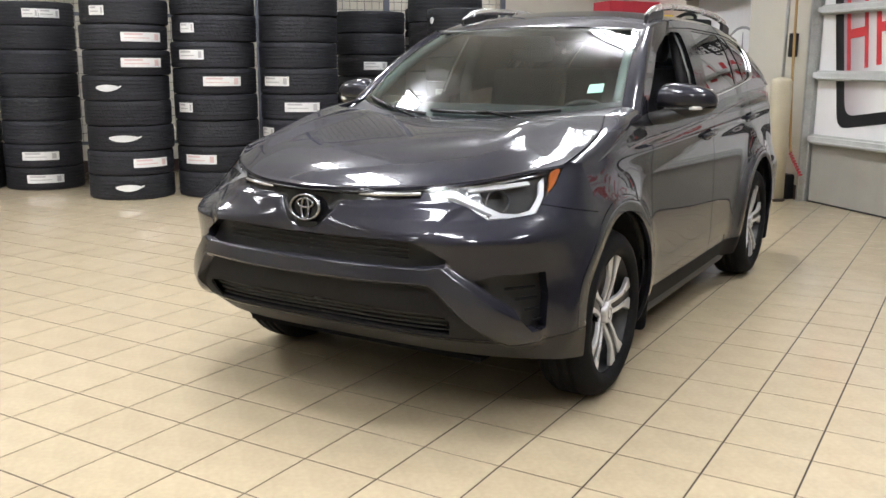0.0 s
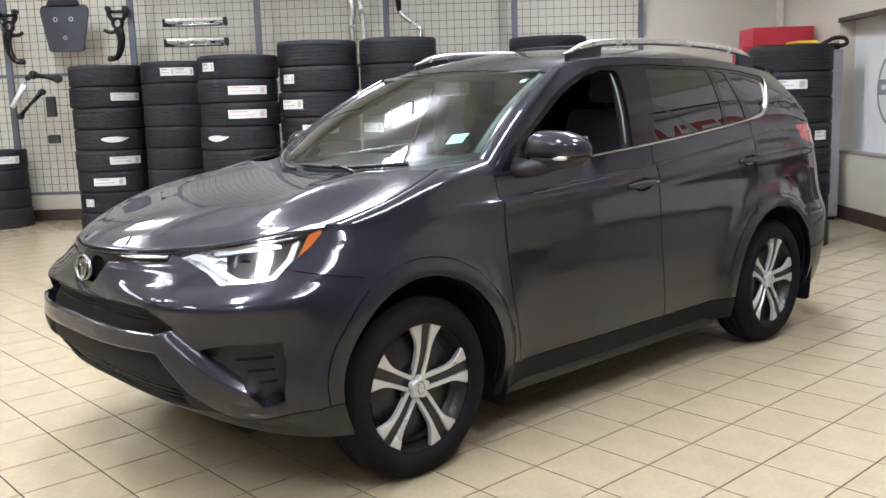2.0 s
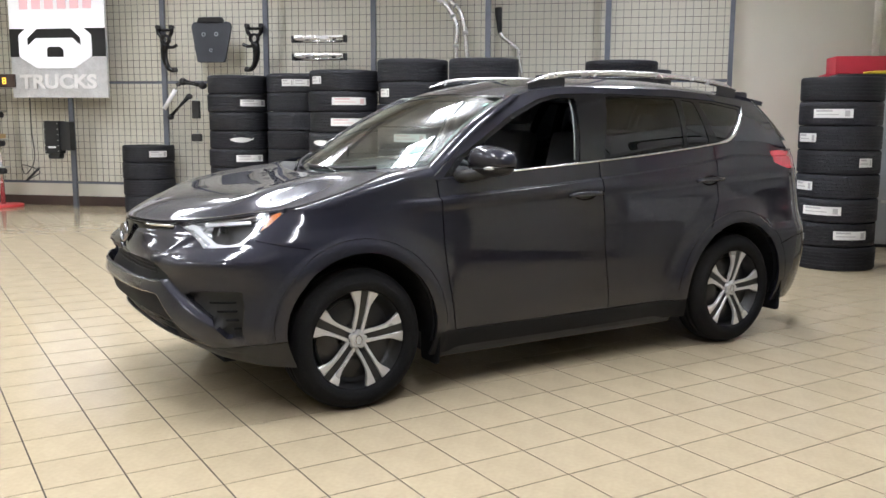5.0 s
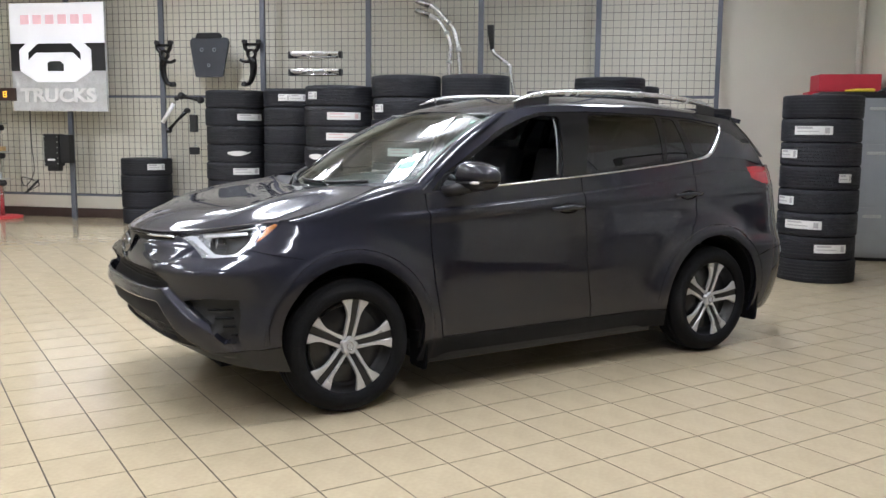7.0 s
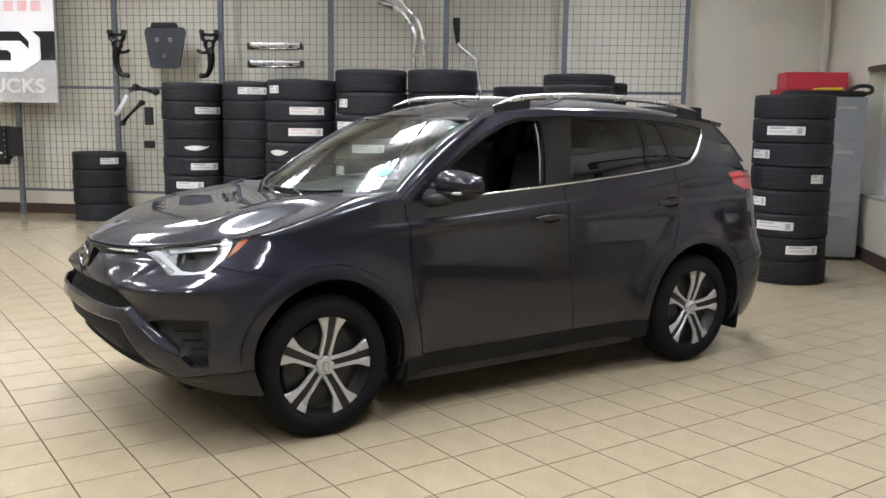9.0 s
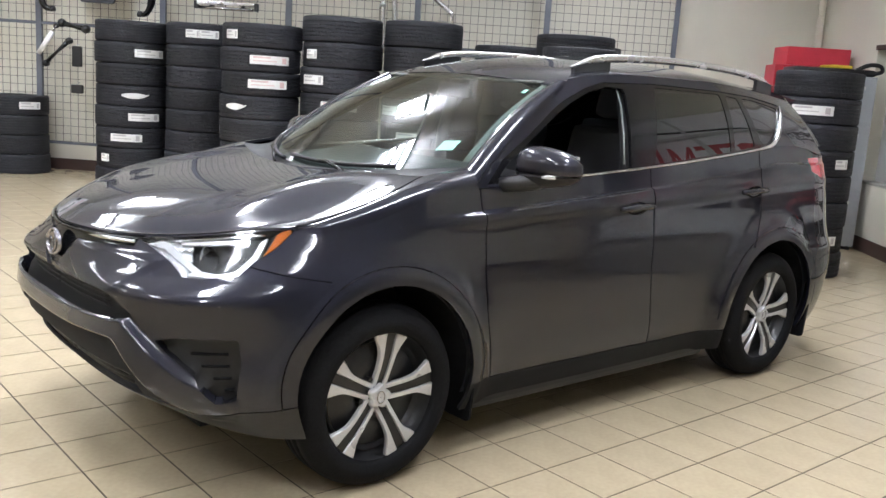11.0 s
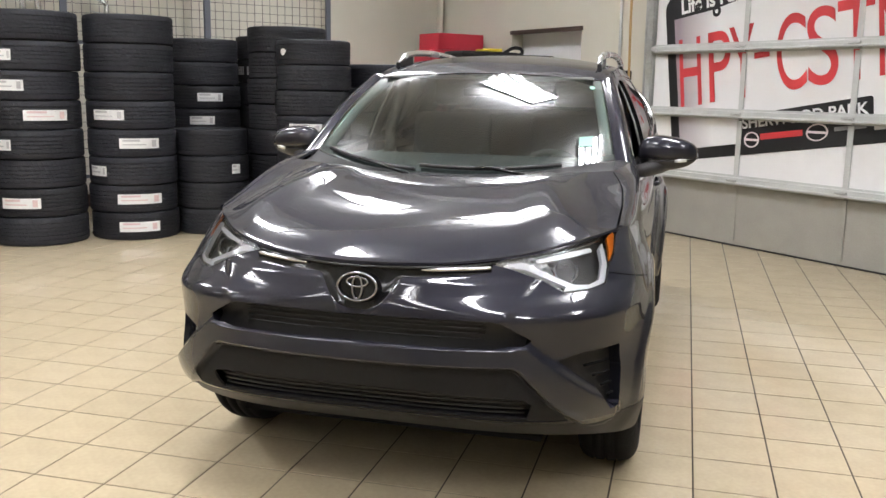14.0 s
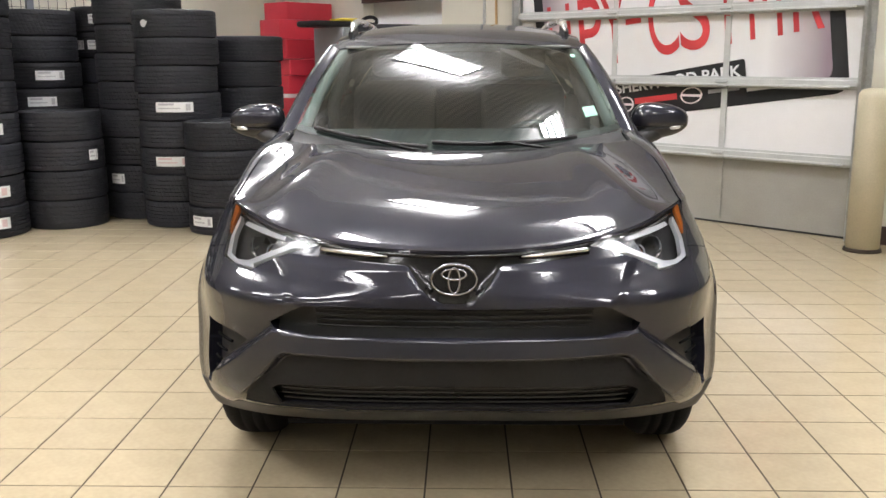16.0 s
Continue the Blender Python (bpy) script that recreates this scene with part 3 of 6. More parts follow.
roof_edge_z = curve((1.05, 1.545), (1.30, 1.594), (1.60, 1.612), (2.20, 1.610), (2.80, 1.575), (3.20, 1.535), (3.5, 1.50))
roof_mid_z = curve((0.98, 1.566), (1.30, 1.642), (1.60, 1.678), (2.20, 1.688), (2.80, 1.648), (3.30, 1.570))
roof_edge_x = curve((1.0, 0.600), (1.5, 0.625), (2.3, 0.620), (3.0, 0.580), (3.5, 0.54))


def cabin(y, z):
    """The side of the cabin above the belt."""
    zb, zt = belt(y), max(roof_edge_z(y), 1.45)
    xb = width(y, zb) - 0.004
    s = (z - zb) / (zt - zb)
    return xb + (roof_edge_x(y) - xb) * s + 0.022 * math.sin(math.pi * min(1, max(0, s))), y, z

AMBER = material("amber_lens", (0.56, 0.14, 0.012), rough=0.12, vary=0.12, scale=40, bump=0.0, coat=0.8)
RED_LENS = material("red_lens", (0.45, 0.022, 0.035), rough=0.12, vary=0.15, scale=30, bump=0.0, coat=0.8)
CLEAR = glass("clear_lens", (0.95, 0.96, 0.97), ior=1.33)
WINDSCREEN = glass("green_tinted_glass", (0.52, 0.68, 0.63), ior=1.54, veil=0.006)
PRIVACY = glass("dark_privacy_glass", (0.06, 0.066, 0.072), ior=1.42)
TRIM = material("dark_grey_trim", (0.045, 0.045, 0.048), rough=0.6, vary=0.15, fine=240, bump=0.15)
LIGHT_TRIM = material("light_grey_trim", (0.23, 0.24, 0.23), rough=0.7, vary=0.06)
SEAT = material("charcoal_seat_cloth", (0.08, 0.08, 0.086), rough=0.85, vary=0.2, fine=320, bump=0.3)
TYRE = material("worn_black_rubber", (0.010, 0.010, 0.0108), rough=0.75, ior=1.20, vary=0.2, scale=12, fine=110, bump=0.2)
STEEL_BLACK = material("black_wheel_paint", (0.012, 0.012, 0.013), rough=0.35, vary=0.2)
SILVER = material("silver_wheel_paint", (0.56, 0.56, 0.57), rough=0.30, metal=0.40, vary=0.05, coat=0.4, bump=0.0)
LINER = material("black_felt_liner", (0.010, 0.010, 0.0108), rough=0.95, ior=1.15, vary=0.2)
SILL = material("grained_black_plastic", (0.013, 0.013, 0.014), rough=0.8, ior=1.3, vary=0.2)
REFLECTOR = material("lamp_reflector", (0.70, 0.72, 0.74), rough=0.10, metal=1.0, vary=0.05, bump=0.0)
GUIDE = material("white_light_guide", (0.78, 0.79, 0.81), rough=0.30, metal=0.3, vary=0.02, coat=1.0, bump=0.0)
FACET = material("faceted_chrome", (0.72, 0.73, 0.75), rough=0.22, metal=0.9, vary=0.15, scale=60, fine=120, bump=0.35)
LAMP_DARK = material("lamp_bucket", (0.11, 0.107, 0.11), rough=0.22, metal=0.4, vary=0.2, bump=0.0)
MINT = material("mint_sticker", (0.30, 0.62, 0.48), rough=0.5, vary=0.04)
MIRROR = material("mirror_glass", (0.85, 0.86, 0.87), rough=0.02, metal=1.0, vary=0.0, bump=0.0, rough_vary=0.0)

car = thing("car", "dark grey metallic compact SUV parked on the tiles", "car", pose(0, 1.33, 0))
INV = car.matrix_basis.inverted()


def cpart(name, bm, mat, parent=None, label="", smooth_it=False):
    """A part of the car, built in the world's axes."""
    p = parent or car
    ob = part(name, bm, mat, p, label, smooth_it)
    ob.matrix_parent_inverse = INV if p is car else Matrix()
    return ob


def grid2(us, vs):
    bm = bmesh.new()
    rows = [[bm.verts.new((u, v, 0)) for u in us] for v in vs]
    for a, b in zip(rows, rows[1:]):
        for i in range(len(us) - 1):
            bm.faces.new((a[i], a[i + 1], b[i + 1], b[i]))
    return bm


def cut(bm, pts, closed=True):
    """Cuts the flat sheet along a line of (u, v) points."""
    ends = list(zip(pts, pts[1:])) + ([(pts[-1], pts[0])] if closed else [])
    for (a, b), (c, d) in ends:
        lo, hi = (min(a, c) - 1e-4, min(b, d) - 1e-4), (max(a, c) + 1e-4, max(b, d) + 1e-4)
        fs = []
        for f in bm.faces:
            p = f.verts[0].co
            if p.x < lo[0] - 0.12 or p.x > hi[0] + 0.12 or p.y < lo[1] - 0.12 or p.y > hi[1] + 0.12:
                continue
            xs, ys = [v.co.x for v in f.verts], [v.co.y for v in f.verts]
            if min(xs) < hi[0] and max(xs) > lo[0] and min(ys) < hi[1] and max(ys) > lo[1]:
                fs.append(f)
        if not fs or math.hypot(c - a, d - b) < 1e-6:
            continue
        geom = list({v for f in fs for v in f.verts}) + list({e for f in fs for e in f.edges}) + fs
        bmesh.ops.bisect_plane(bm, geom=geom, dist=2e-5, plane_co=(a, b, 0), plane_no=(-(d - b), c - a, 0))


def inside(x, y, poly):
    odd = False
    for (a, b), (c, d) in zip(poly, poly[1:] + poly[:1]):
        if (b > y) != (d > y) and x < (c - a) * (y - b) / (d - b) + a:
            odd = not odd
    return odd


def ribbon(pts, w=0.005):
    """A thin strip round a line: a joint between panels."""
    left, right = [], []
    for i, p in enumerate(pts):
        a, b = Vector(pts[max(i - 1, 0)]), Vector(pts[min(i + 1, len(pts) - 1)])
        n = Vector((-(b - a).y, (b - a).x)).normalized() * w / 2
        left.append((p[0] + n.x, p[1] + n.y))
        right.append((p[0] - n.x, p[1] - n.y))
    return left + right[::-1]


def sort_faces(bm, regions, rest):
    """Faces of the sheet by the first region that holds their middle."""
    out = {}
    for f in bm.faces:
        c = f.calc_center_median()
        name = next((n for n, poly in regions if inside(c.x, c.y, poly)), None) or rest(c.x, c.y)
        out.setdefault(name, []).append([(v.co.x, v.co.y) for v in f.verts])
    return out


def skin(name, faces, fn, mat, parent=None, label="", sides=(1,), rim=0.014, push=0.0):
    """Faces of a sheet laid on the surface fn, with true normals and edges turned inwards."""
    verts, normals, polys = [], [], []
    for side in sides:
        index, edges = {}, {}

        def vert(p, index=index, side=side):
            k = (round(p[0], 5), round(p[1], 5))
            if k not in index:
                e = 1e-3
                q = Vector(fn(*p))
                du = Vector(fn(p[0] + e, p[1])) - Vector(fn(p[0] - e if p[0] > e else p[0], p[1]))
                dv = Vector(fn(p[0], p[1] + e)) - Vector(fn(p[0], p[1] - e))
                n = du.cross(dv)
                if p[0] < 1e-4:
                    n.x = 0
                n.normalize()
                q += n * push
                index[k] = len(verts)
                verts.append((q.x * side, q.y, q.z))
                normals.append((n.x * side, n.y, n.z))
            return index[k]

        for f in faces:
            ids = [vert(p) for p in f]
            for i, j, pi, pj in zip(ids, ids[1:] + ids[:1], f, f[1:] + f[:1]):
                if i != j and not (pi[0] < 1e-4 and pj[0] < 1e-4 and len(sides) > 1):
                    edges[(i, j)] = 1
            polys.append(ids if side > 0 else ids[::-1])
        if rim:
            for i, j in list(edges):
                if (j, i) in edges:
                    continue
                a, b = Vector(verts[i]), Vector(verts[j])
                na, nb = Vector(normals[i]), Vector(normals[j])
                k = len(verts)
                w = (b - a).cross(na) * side
                w = w.normalized() if w.length > 1e-9 else na
                for q in (a, b, b - nb * rim, a - na * rim):
                    verts.append(tuple(q))
                    normals.append(tuple(w))
                polys.append([k + 1, k, k + 3, k + 2] if side > 0 else [k, k + 1, k + 2, k + 3])
    me = bpy.data.meshes.new(name)
    me.from_pydata(verts, [], polys)
    for q in me.polygons:
        q.use_smooth = True
    me.normals_split_custom_set_from_vertices(normals)
    me.materials.append(mat)
    ob = new(name, me)
    p = parent or car
    ob.parent = p
    ob.matrix_parent_inverse = INV if p is car else Matrix()
    return tagged(ob, label)


def patch(name, fn, us, vs, mat, parent=None, label="", sides=(1,), rim=0.0, push=0.0):
    bm = grid2(us, vs)
    faces = [[(v.co.x, v.co.y) for v in f.verts] for f in bm.faces]
    bm.free()
    return skin(name, faces, fn, mat, parent, label, sides, rim, push)


def span(a, b, n):
    return [a + (b - a) * i / n for i in range(n + 1)]


# -- lower body --
U_A = 1.084                                           # where the bonnet's edge leaves the nose
hood_edge = curve((0, 0.921), (0.245, 0.923), (0.436, 0.934), (0.685, 0.957), (0.927, 0.984), (1.084, 0.998))
seam_z = curve((-0.66, 0.957), (-0.50, 0.979), (-0.42, 0.989), (-0.345, 0.998), (-0.15, 1.040), (0.0, 1.082), (0.13, 1.122), (0.26, 1.156), (0.48, 1.190))
seam_x = curve((-0.345, 0.797), (-0.25, 0.797), (-0.10, 0.796), (0.05, 0.785), (0.16, 0.757), (0.26, 0.728), (0.48, 0.719))


def top_z(u):
    y = Y_C + u - U1
    if u <= U_A:
        return hood_edge(u)
    if y < 0.48:
        return min(seam_z(y) - 0.055 * smooth(U_A, U_A + 0.3, u), 0.02 + belt(y)) if y < 0.26 else 1.110 + 0.02 * (0.48 - y)
    return belt(y)


us = span(0, 0.40, 32) + span(0.40, 0.75, 56)[1:] + span(0.75, U1, 36)[1:] + span(U1, U2, 112)[1:] + span(U2, U3, 20)[1:]
zs = span(0.20, 0.38, 12) + span(0.38, 0.92, 84)[1:] + span(0.92, 1.20, 56)[1:] + span(1.20, 1.34, 14)[1:]
sheet = grid2(us, zs)
SLOT = [(-0.01, 0.756), (0.281, 0.76), (0.382, 0.758), (0.403, 0.751), (0.491, 0.694), (0.484, 0.683), (0.381, 0.672), (-0.01, 0.673)]


def u_at(x, z):
    """The way round the nose to the point that lies x off the middle."""
    lo, hi = 0.0, U1
    for _ in range(30):
        mid = (lo + hi) / 2
        lo, hi = (mid, hi) if body(mid, z)[0] < x else (lo, mid)
    return lo


FOG = rounded([(u_at(x, z), z) for x, z in ((0.655, 0.622), (0.720, 0.640), (0.838, 0.640), (0.846, 0.56), (0.846, 0.432), (0.822, 0.426), (0.770, 0.520))], 0.012, 4)
LOWER = [(-0.01, 0.505)] + [(u_at(x, z), z) for x, z in ((0.30, 0.503), (0.50, 0.497), (0.560, 0.488), (0.580, 0.470), (0.560, 0.404), (0.30, 0.410))] + [(-0.01, 0.413)]
PLATE = [(-0.01, 0.604)] + [(u_at(x, z), z) for x, z in ((0.30, 0.604), (0.48, 0.603), (0.515, 0.596), (0.640, 0.490), (0.690, 0.392), (0.50, 0.394), (0.30, 0.398))] + [(-0.01, 0.401)]
LIGHT = [(0.417, 0.918), (0.470, 0.905), (0.570, 0.868), (0.632, 0.827), (0.690, 0.829), (0.824, 0.842), (0.884, 0.886), (0.978, 0.930), (1.075, 0.988)] + [(u, hood_edge(u) - 0.004) for u in (1.05, 0.95, 0.85, 0.75, 0.65, 0.55, 0.47)]
VEE = [(-0.01, 0.77), (0.03, 0.772), (0.06, 0.787), (0.084, 0.813), (0.121, 0.873), (0.133, 0.881), (0.29, 0.887), (0.405, 0.895), (0.416, 0.916)] + [(u, hood_edge(u) - 0.003) for u in (0.45, 0.30, 0.15, -0.01)]
arches = [[(c - Y_C + U1 + ARCH_R * math.cos(radians(q)), HUB_Z + ARCH_R * math.sin(radians(q))) for q in range(-60, 241, 6)] for c in AXLES]
arch_polys = [a + [(a[-1][0], 0.1), (a[0][0], 0.1)] for a in arches]
Y2U = U1 - Y_C
J_BUMPER = [(0.865, 0.872), (1.004, 0.848), (1.188, 0.822)]
J_DOOR1 = [(0.470 + Y2U, 1.15), (0.480 + Y2U, 1.0), (0.490 + Y2U, 0.80), (0.515 + Y2U, 0.60), (0.565 + Y2U, 0.36), (0.575 + Y2U, 0.33)]
J_DOOR2 = [(1.558 + Y2U, 1.22), (1.562 + Y2U, 0.95), (1.572 + Y2U, 0.70), (1.615 + Y2U, 0.45), (1.630 + Y2U, 0.33)]
J_DOOR3 = [(2.505 + Y2U, 1.30), (2.515 + Y2U, 1.12), (2.50 + Y2U, 0.92), (2.40 + Y2U, 0.76)]
J_SILL = [(0.575 + Y2U, 0.330), (1.63 + Y2U, 0.330), (2.26 + Y2U, 0.330)]
J_LIP = [(-0.01, 0.392), (0.30, 0.389), (0.49, 0.382), (0.67, 0.374), (0.80, 0.386), (0.957, 0.400), (1.054, 0.403), (1.12, 0.405)]
TAIL = [(4.500, 1.224), (4.535, 1.150), (4.68, 1.112), (4.90, 1.100), (5.10, 1.100), (5.10, 1.205), (4.62, 1.228)]
J_REAR = [(3.06 + Y2U, 0.62), (3.20 + Y2U, 0.66), (4.9, 0.68), (U3, 0.68)]
J_ARCH = [[(c + Y2U + 0.500 * math.cos(radians(q)), HUB_Z + 0.500 * math.sin(radians(q))) for q in range(2, 177, 6)] for c in AXLES]
joints = [ribbon(j, w) for j, w in ((J_BUMPER, 0.0026), (J_DOOR1, 0.006), (J_DOOR2, 0.006), (J_DOOR3, 0.006), (J_SILL, 0.005), (J_LIP, 0.004), (J_REAR, 0.005), (J_ARCH[0], 0.0035), (J_ARCH[1], 0.0035))]
top_line = [(u, top_z(u)) for u in span(0, U_A, 24) + span(U_A, U3, 100)[1:]]
above = [(-0.02, top_line[0][1])] + top_line + [(U3 + 0.1, top_line[-1][1]), (U3 + 0.1, 2), (-0.02, 2)]
low_line = [(-0.02, 0.300), (0.60, 0.290), (0.85, 0.278), (1.0, 0.268), (1.1, 0.262), (2.0, 0.210), (3.8, 0.215), (U3, 0.262)]
below = low_line + [(U3 + 0.1, 0), (-0.02, 0)]
for line in (SLOT, FOG, LOWER, PLATE, LIGHT, VEE, TAIL, *joints):
    cut(sheet, line)
for line in (*arches, top_line, low_line):
    cut(sheet, line, False)
regions = [("none", above), ("none", below), ("none", arch_polys[0]), ("none", arch_polys[1]), ("slot", SLOT), ("fog", FOG), ("lower", LOWER), ("plate", PLATE), ("light", LIGHT), ("vee", VEE), ("tail", TAIL)] + [("gap", j) for j in joints]


def line_at(line, u=None, z=None):
    """The line's height at u, or its u at a height."""
    k, v = (0, u) if u is not None else (1, z)
    pts = sorted(line, key=lambda p: p[k])
    if v <= pts[0][k]:
        return pts[0][1 - k]
    for p, q in zip(pts, pts[1:]):
        if p[k] <= v <= q[k]:
            return p[1 - k] + (q[1 - k] - p[1 - k]) * (v - p[k]) / max(1e-9, q[k] - p[k])
    return pts[-1][1 - k]


def body_region(u, z):
    if u < 1.12 and z < line_at(J_LIP, u=u):
        return "valance"
    if u < 1.25 and (u < 0.865 or z < line_at(J_BUMPER, u=u)):
        return "bumper"
    if u > 1.5 and u < 2.6 + Y2U - 0.3 and z < 0.33:
        return "sill"
    if u < line_at(J_DOOR1, z=z):
        return "fender"
    if u < line_at(J_DOOR2, z=z):
        return "door1"
    if u < (line_at(J_DOOR3, z=z) if z > 0.76 else 2.40 + Y2U):
        return "door2"
    return "rear_bumper" if z < line_at(J_REAR, u=u) else "quarter"


got = sort_faces(sheet, regions, body_region)
sheet.free()
BOTH = (1, -1)
skin("bumper", got["bumper"], body, PAINT, None, "painted front bumper with a raised trapezoid frame", BOTH, 0.05)
skin("valance", got["valance"], body, BLACK, None, "black plastic tucked-in lower lip", BOTH, 0.03)
skin("plate_panel", got["plate"], body, SILL, None, "plain dark grey panel above the lower grille", BOTH, 0.01, -0.004)
skin("grille_surround", got["vee"], body, GLOSS_BLACK, None, "gloss black upper grille with the badge", BOTH, 0.01, -0.006)
panels = {}
for side, hand in ((1, "left"), (-1, "far")):
    for key, name, label, mat in (("fender", "fender", "", PAINT), ("door1", "front_door", "", PAINT), ("door2", "rear_door", "", PAINT), ("quarter", "quarter_panel", "", PAINT), ("rear_bumper", "rear_bumper", "dark grey rear bumper corner", PAINT), ("sill", "sill", "black plastic sill", SILL)):
        panels[key, side] = skin(name, got[key], body, mat, None, label, (side,), 0.016)
    tail = skin("tail_lamp", got["tail"], body, RED_LENS, None, "red tail lamp", (side,), 0.02)

# dark shell behind the joints
shell = grid2(span(0, U1, 30) + span(U1, U2, 60)[1:] + span(U2, U3, 10)[1:], span(0.27, 1.30, 24))
for a in arches:
    cut(shell, a, False)
shell_faces = sort_faces(shell, [("none", arch_polys[0]), ("none", arch_polys[1]), ("none", [(u, z - 0.03) for u, z in above[1:-3]] + [(U3 + 0.1, 2), (0, 2)])], lambda u, z: "yes")["yes"]
shell.free()
skin("inner_shell", shell_faces, lambda u, z: body(u, z), BLACK, None, "", BOTH, 0, -0.045)

# grille slots: dark backs and thin bars set in the openings
skin("grille", got["slot"], lambda u, z: body(u, z), LINER, None, "black upper grille", BOTH, 0, -0.055)
for z in (0.690, 0.708, 0.726, 0.742):
    for s in BOTH:
        pts = []
        for u in span(0.0, 0.36, 16):
            x, y, _ = body(u, z)
            pts.append((x * s, y + 0.034, z))
        cpart("grille_bar", tube(pts, 0.0035, 6), BLACK, None, "", True)
skin("lower_grille", got["lower"], body, LINER, None, "black lower grille", BOTH, 0, -0.055)
for z in (0.428, 0.450, 0.472, 0.490):
    for s in BOTH:
        pts = []
        for u in span(0.0, 0.46, 14):
            x, y, _ = body(u, z)
            pts.append((x * s, y + 0.034, z))
        cpart("grille_bar", tube(pts, 0.004, 6), BLACK, None, "", True)
for s in BOTH:
    fog = skin("fog_pocket", got["fog"], body, LINER, None, "black slatted corner pocket", (s,), 0, -0.06)
    for k, z in enumerate((0.585, 0.545, 0.505, 0.465)):
        u0 = 0.690 + 0.030 * k
        pts = []
        for u in span(u0, 0.808, 8):
            x, y, _ = body(u, z)
            pts.append(((x - 0.020) * s, y + 0.016, z))
        cpart("slat", tube(pts, 0.005, 6), LINER, fog, "", True)

# chrome line of the upper grille and the badge
for s in BOTH:
    pts = []
    for u in span(0.185, 0.41, 18):
        x, y, z = body(u, 0.899 + 0.010 * (u / 0.41))
        pts.append((x * s, y - 0.004, z))
    cpart("chrome_strip", tube(pts, 0.006, 8, taper=[0.003 + 0.0045 * smooth(0, 0.3, i / 18) for i in range(19)]), CHROME, None, "thin chrome strip", True)
    pts = []
    for u in span(0.0, 0.42, 20):
        x, y, z = body(u, hood_edge(u) - 0.012)
        pts.append((x * s, y - 0.002, z))
    cpart("grille_lip", tube(pts, 0.0055, 8), GLOSS_BLACK, None, "", True)


def oval_ring(a, b, w, m, d=0.006):
    bm = bmesh.new()
    n = 48
    ring = []
    for i in range(n):
        t = 2 * math.pi * i / n
        ring.append([bm.verts.new(m @ Vector(((a + q) * math.cos(t), h, (b + q) * math.sin(t)))) for q, h in ((-w, 0), (-w * 0.5, -d), (w * 0.5, -d), (w, 0))])
    for i in range(n):
        p, q = ring[i], ring[(i + 1) % n]
        for k in range(3):
            bm.faces.new((p[k], p[k + 1], q[k + 1], q[k]))
    bmesh.ops.recalc_face_normals(bm, faces=bm.faces[:])
    return bm


BADGE_CHROME = material("dim_chrome", (0.26, 0.26, 0.28), rough=0.12, metal=1.0, vary=0.1, bump=0.0)
BADGE = Matrix.Translation((0, -0.893, 0.846)) @ pose(0, 0, 0, -6)
badge = cpart("badge", oval_ring(0.068, 0.046, 0.0045, BADGE, 0.010), BADGE_CHROME, None, "chrome oval badge", True)
cpart("badge_band", oval_ring(0.036, 0.016, 0.0045, BADGE @ Matrix.Translation((0, 0, 0.016)), 0.007), BADGE_CHROME, badge, "", True)
cpart("badge_band", oval_ring(0.017, 0.039, 0.0045, BADGE @ Matrix.Translation((0, 0, -0.003)), 0.007), BADGE_CHROME, badge, "", True)
bm = spin([(0.0, 0.0), (1.0, 0.0)], 40, m=BADGE @ Matrix.Translation((0, 0.004, 0)) @ Matrix.Rotation(radians(90), 4, "X") @ Matrix.Diagonal((0.072, 0.05, 1, 1)))
cpart("badge_plate", bm, GLOSS_BLACK, badge)

# headlamps
G_DIAG = [(0.452, 0.911), (0.512, 0.926), (0.550, 0.922), (0.570, 0.908), (0.690, 0.852), (0.752, 0.848), (0.808, 0.858), (0.882, 0.908), (0.920, 0.950), (0.956, 0.963), (0.903, 0.902), (0.828, 0.848), (0.750, 0.838), (0.640, 0.836), (0.656, 0.848), (0.530, 0.904)]
G_BAR = [(0.590, 0.922), (0.592, 0.937), (0.740, 0.947), (0.872, 0.955), (0.874, 0.944), (0.740, 0.933)]
G_AMBER = [(1.000, 0.976), (1.024, 0.984), (1.062, 0.993), (1.062, 0.984), (0.990, 0.940), (0.925, 0.909)]
lens_sheet = grid2(span(0.40, 1.10, 70), span(0.815, 1.005, 26))
for line in (LIGHT, G_DIAG, G_BAR, G_AMBER):
    cut(lens_sheet, line)
lens_got = sort_faces(lens_sheet, [("guide", G_DIAG), ("bar", G_BAR), ("amber", G_AMBER), ("wing", LIGHT)], lambda u, z: "none")
lens_sheet.free()
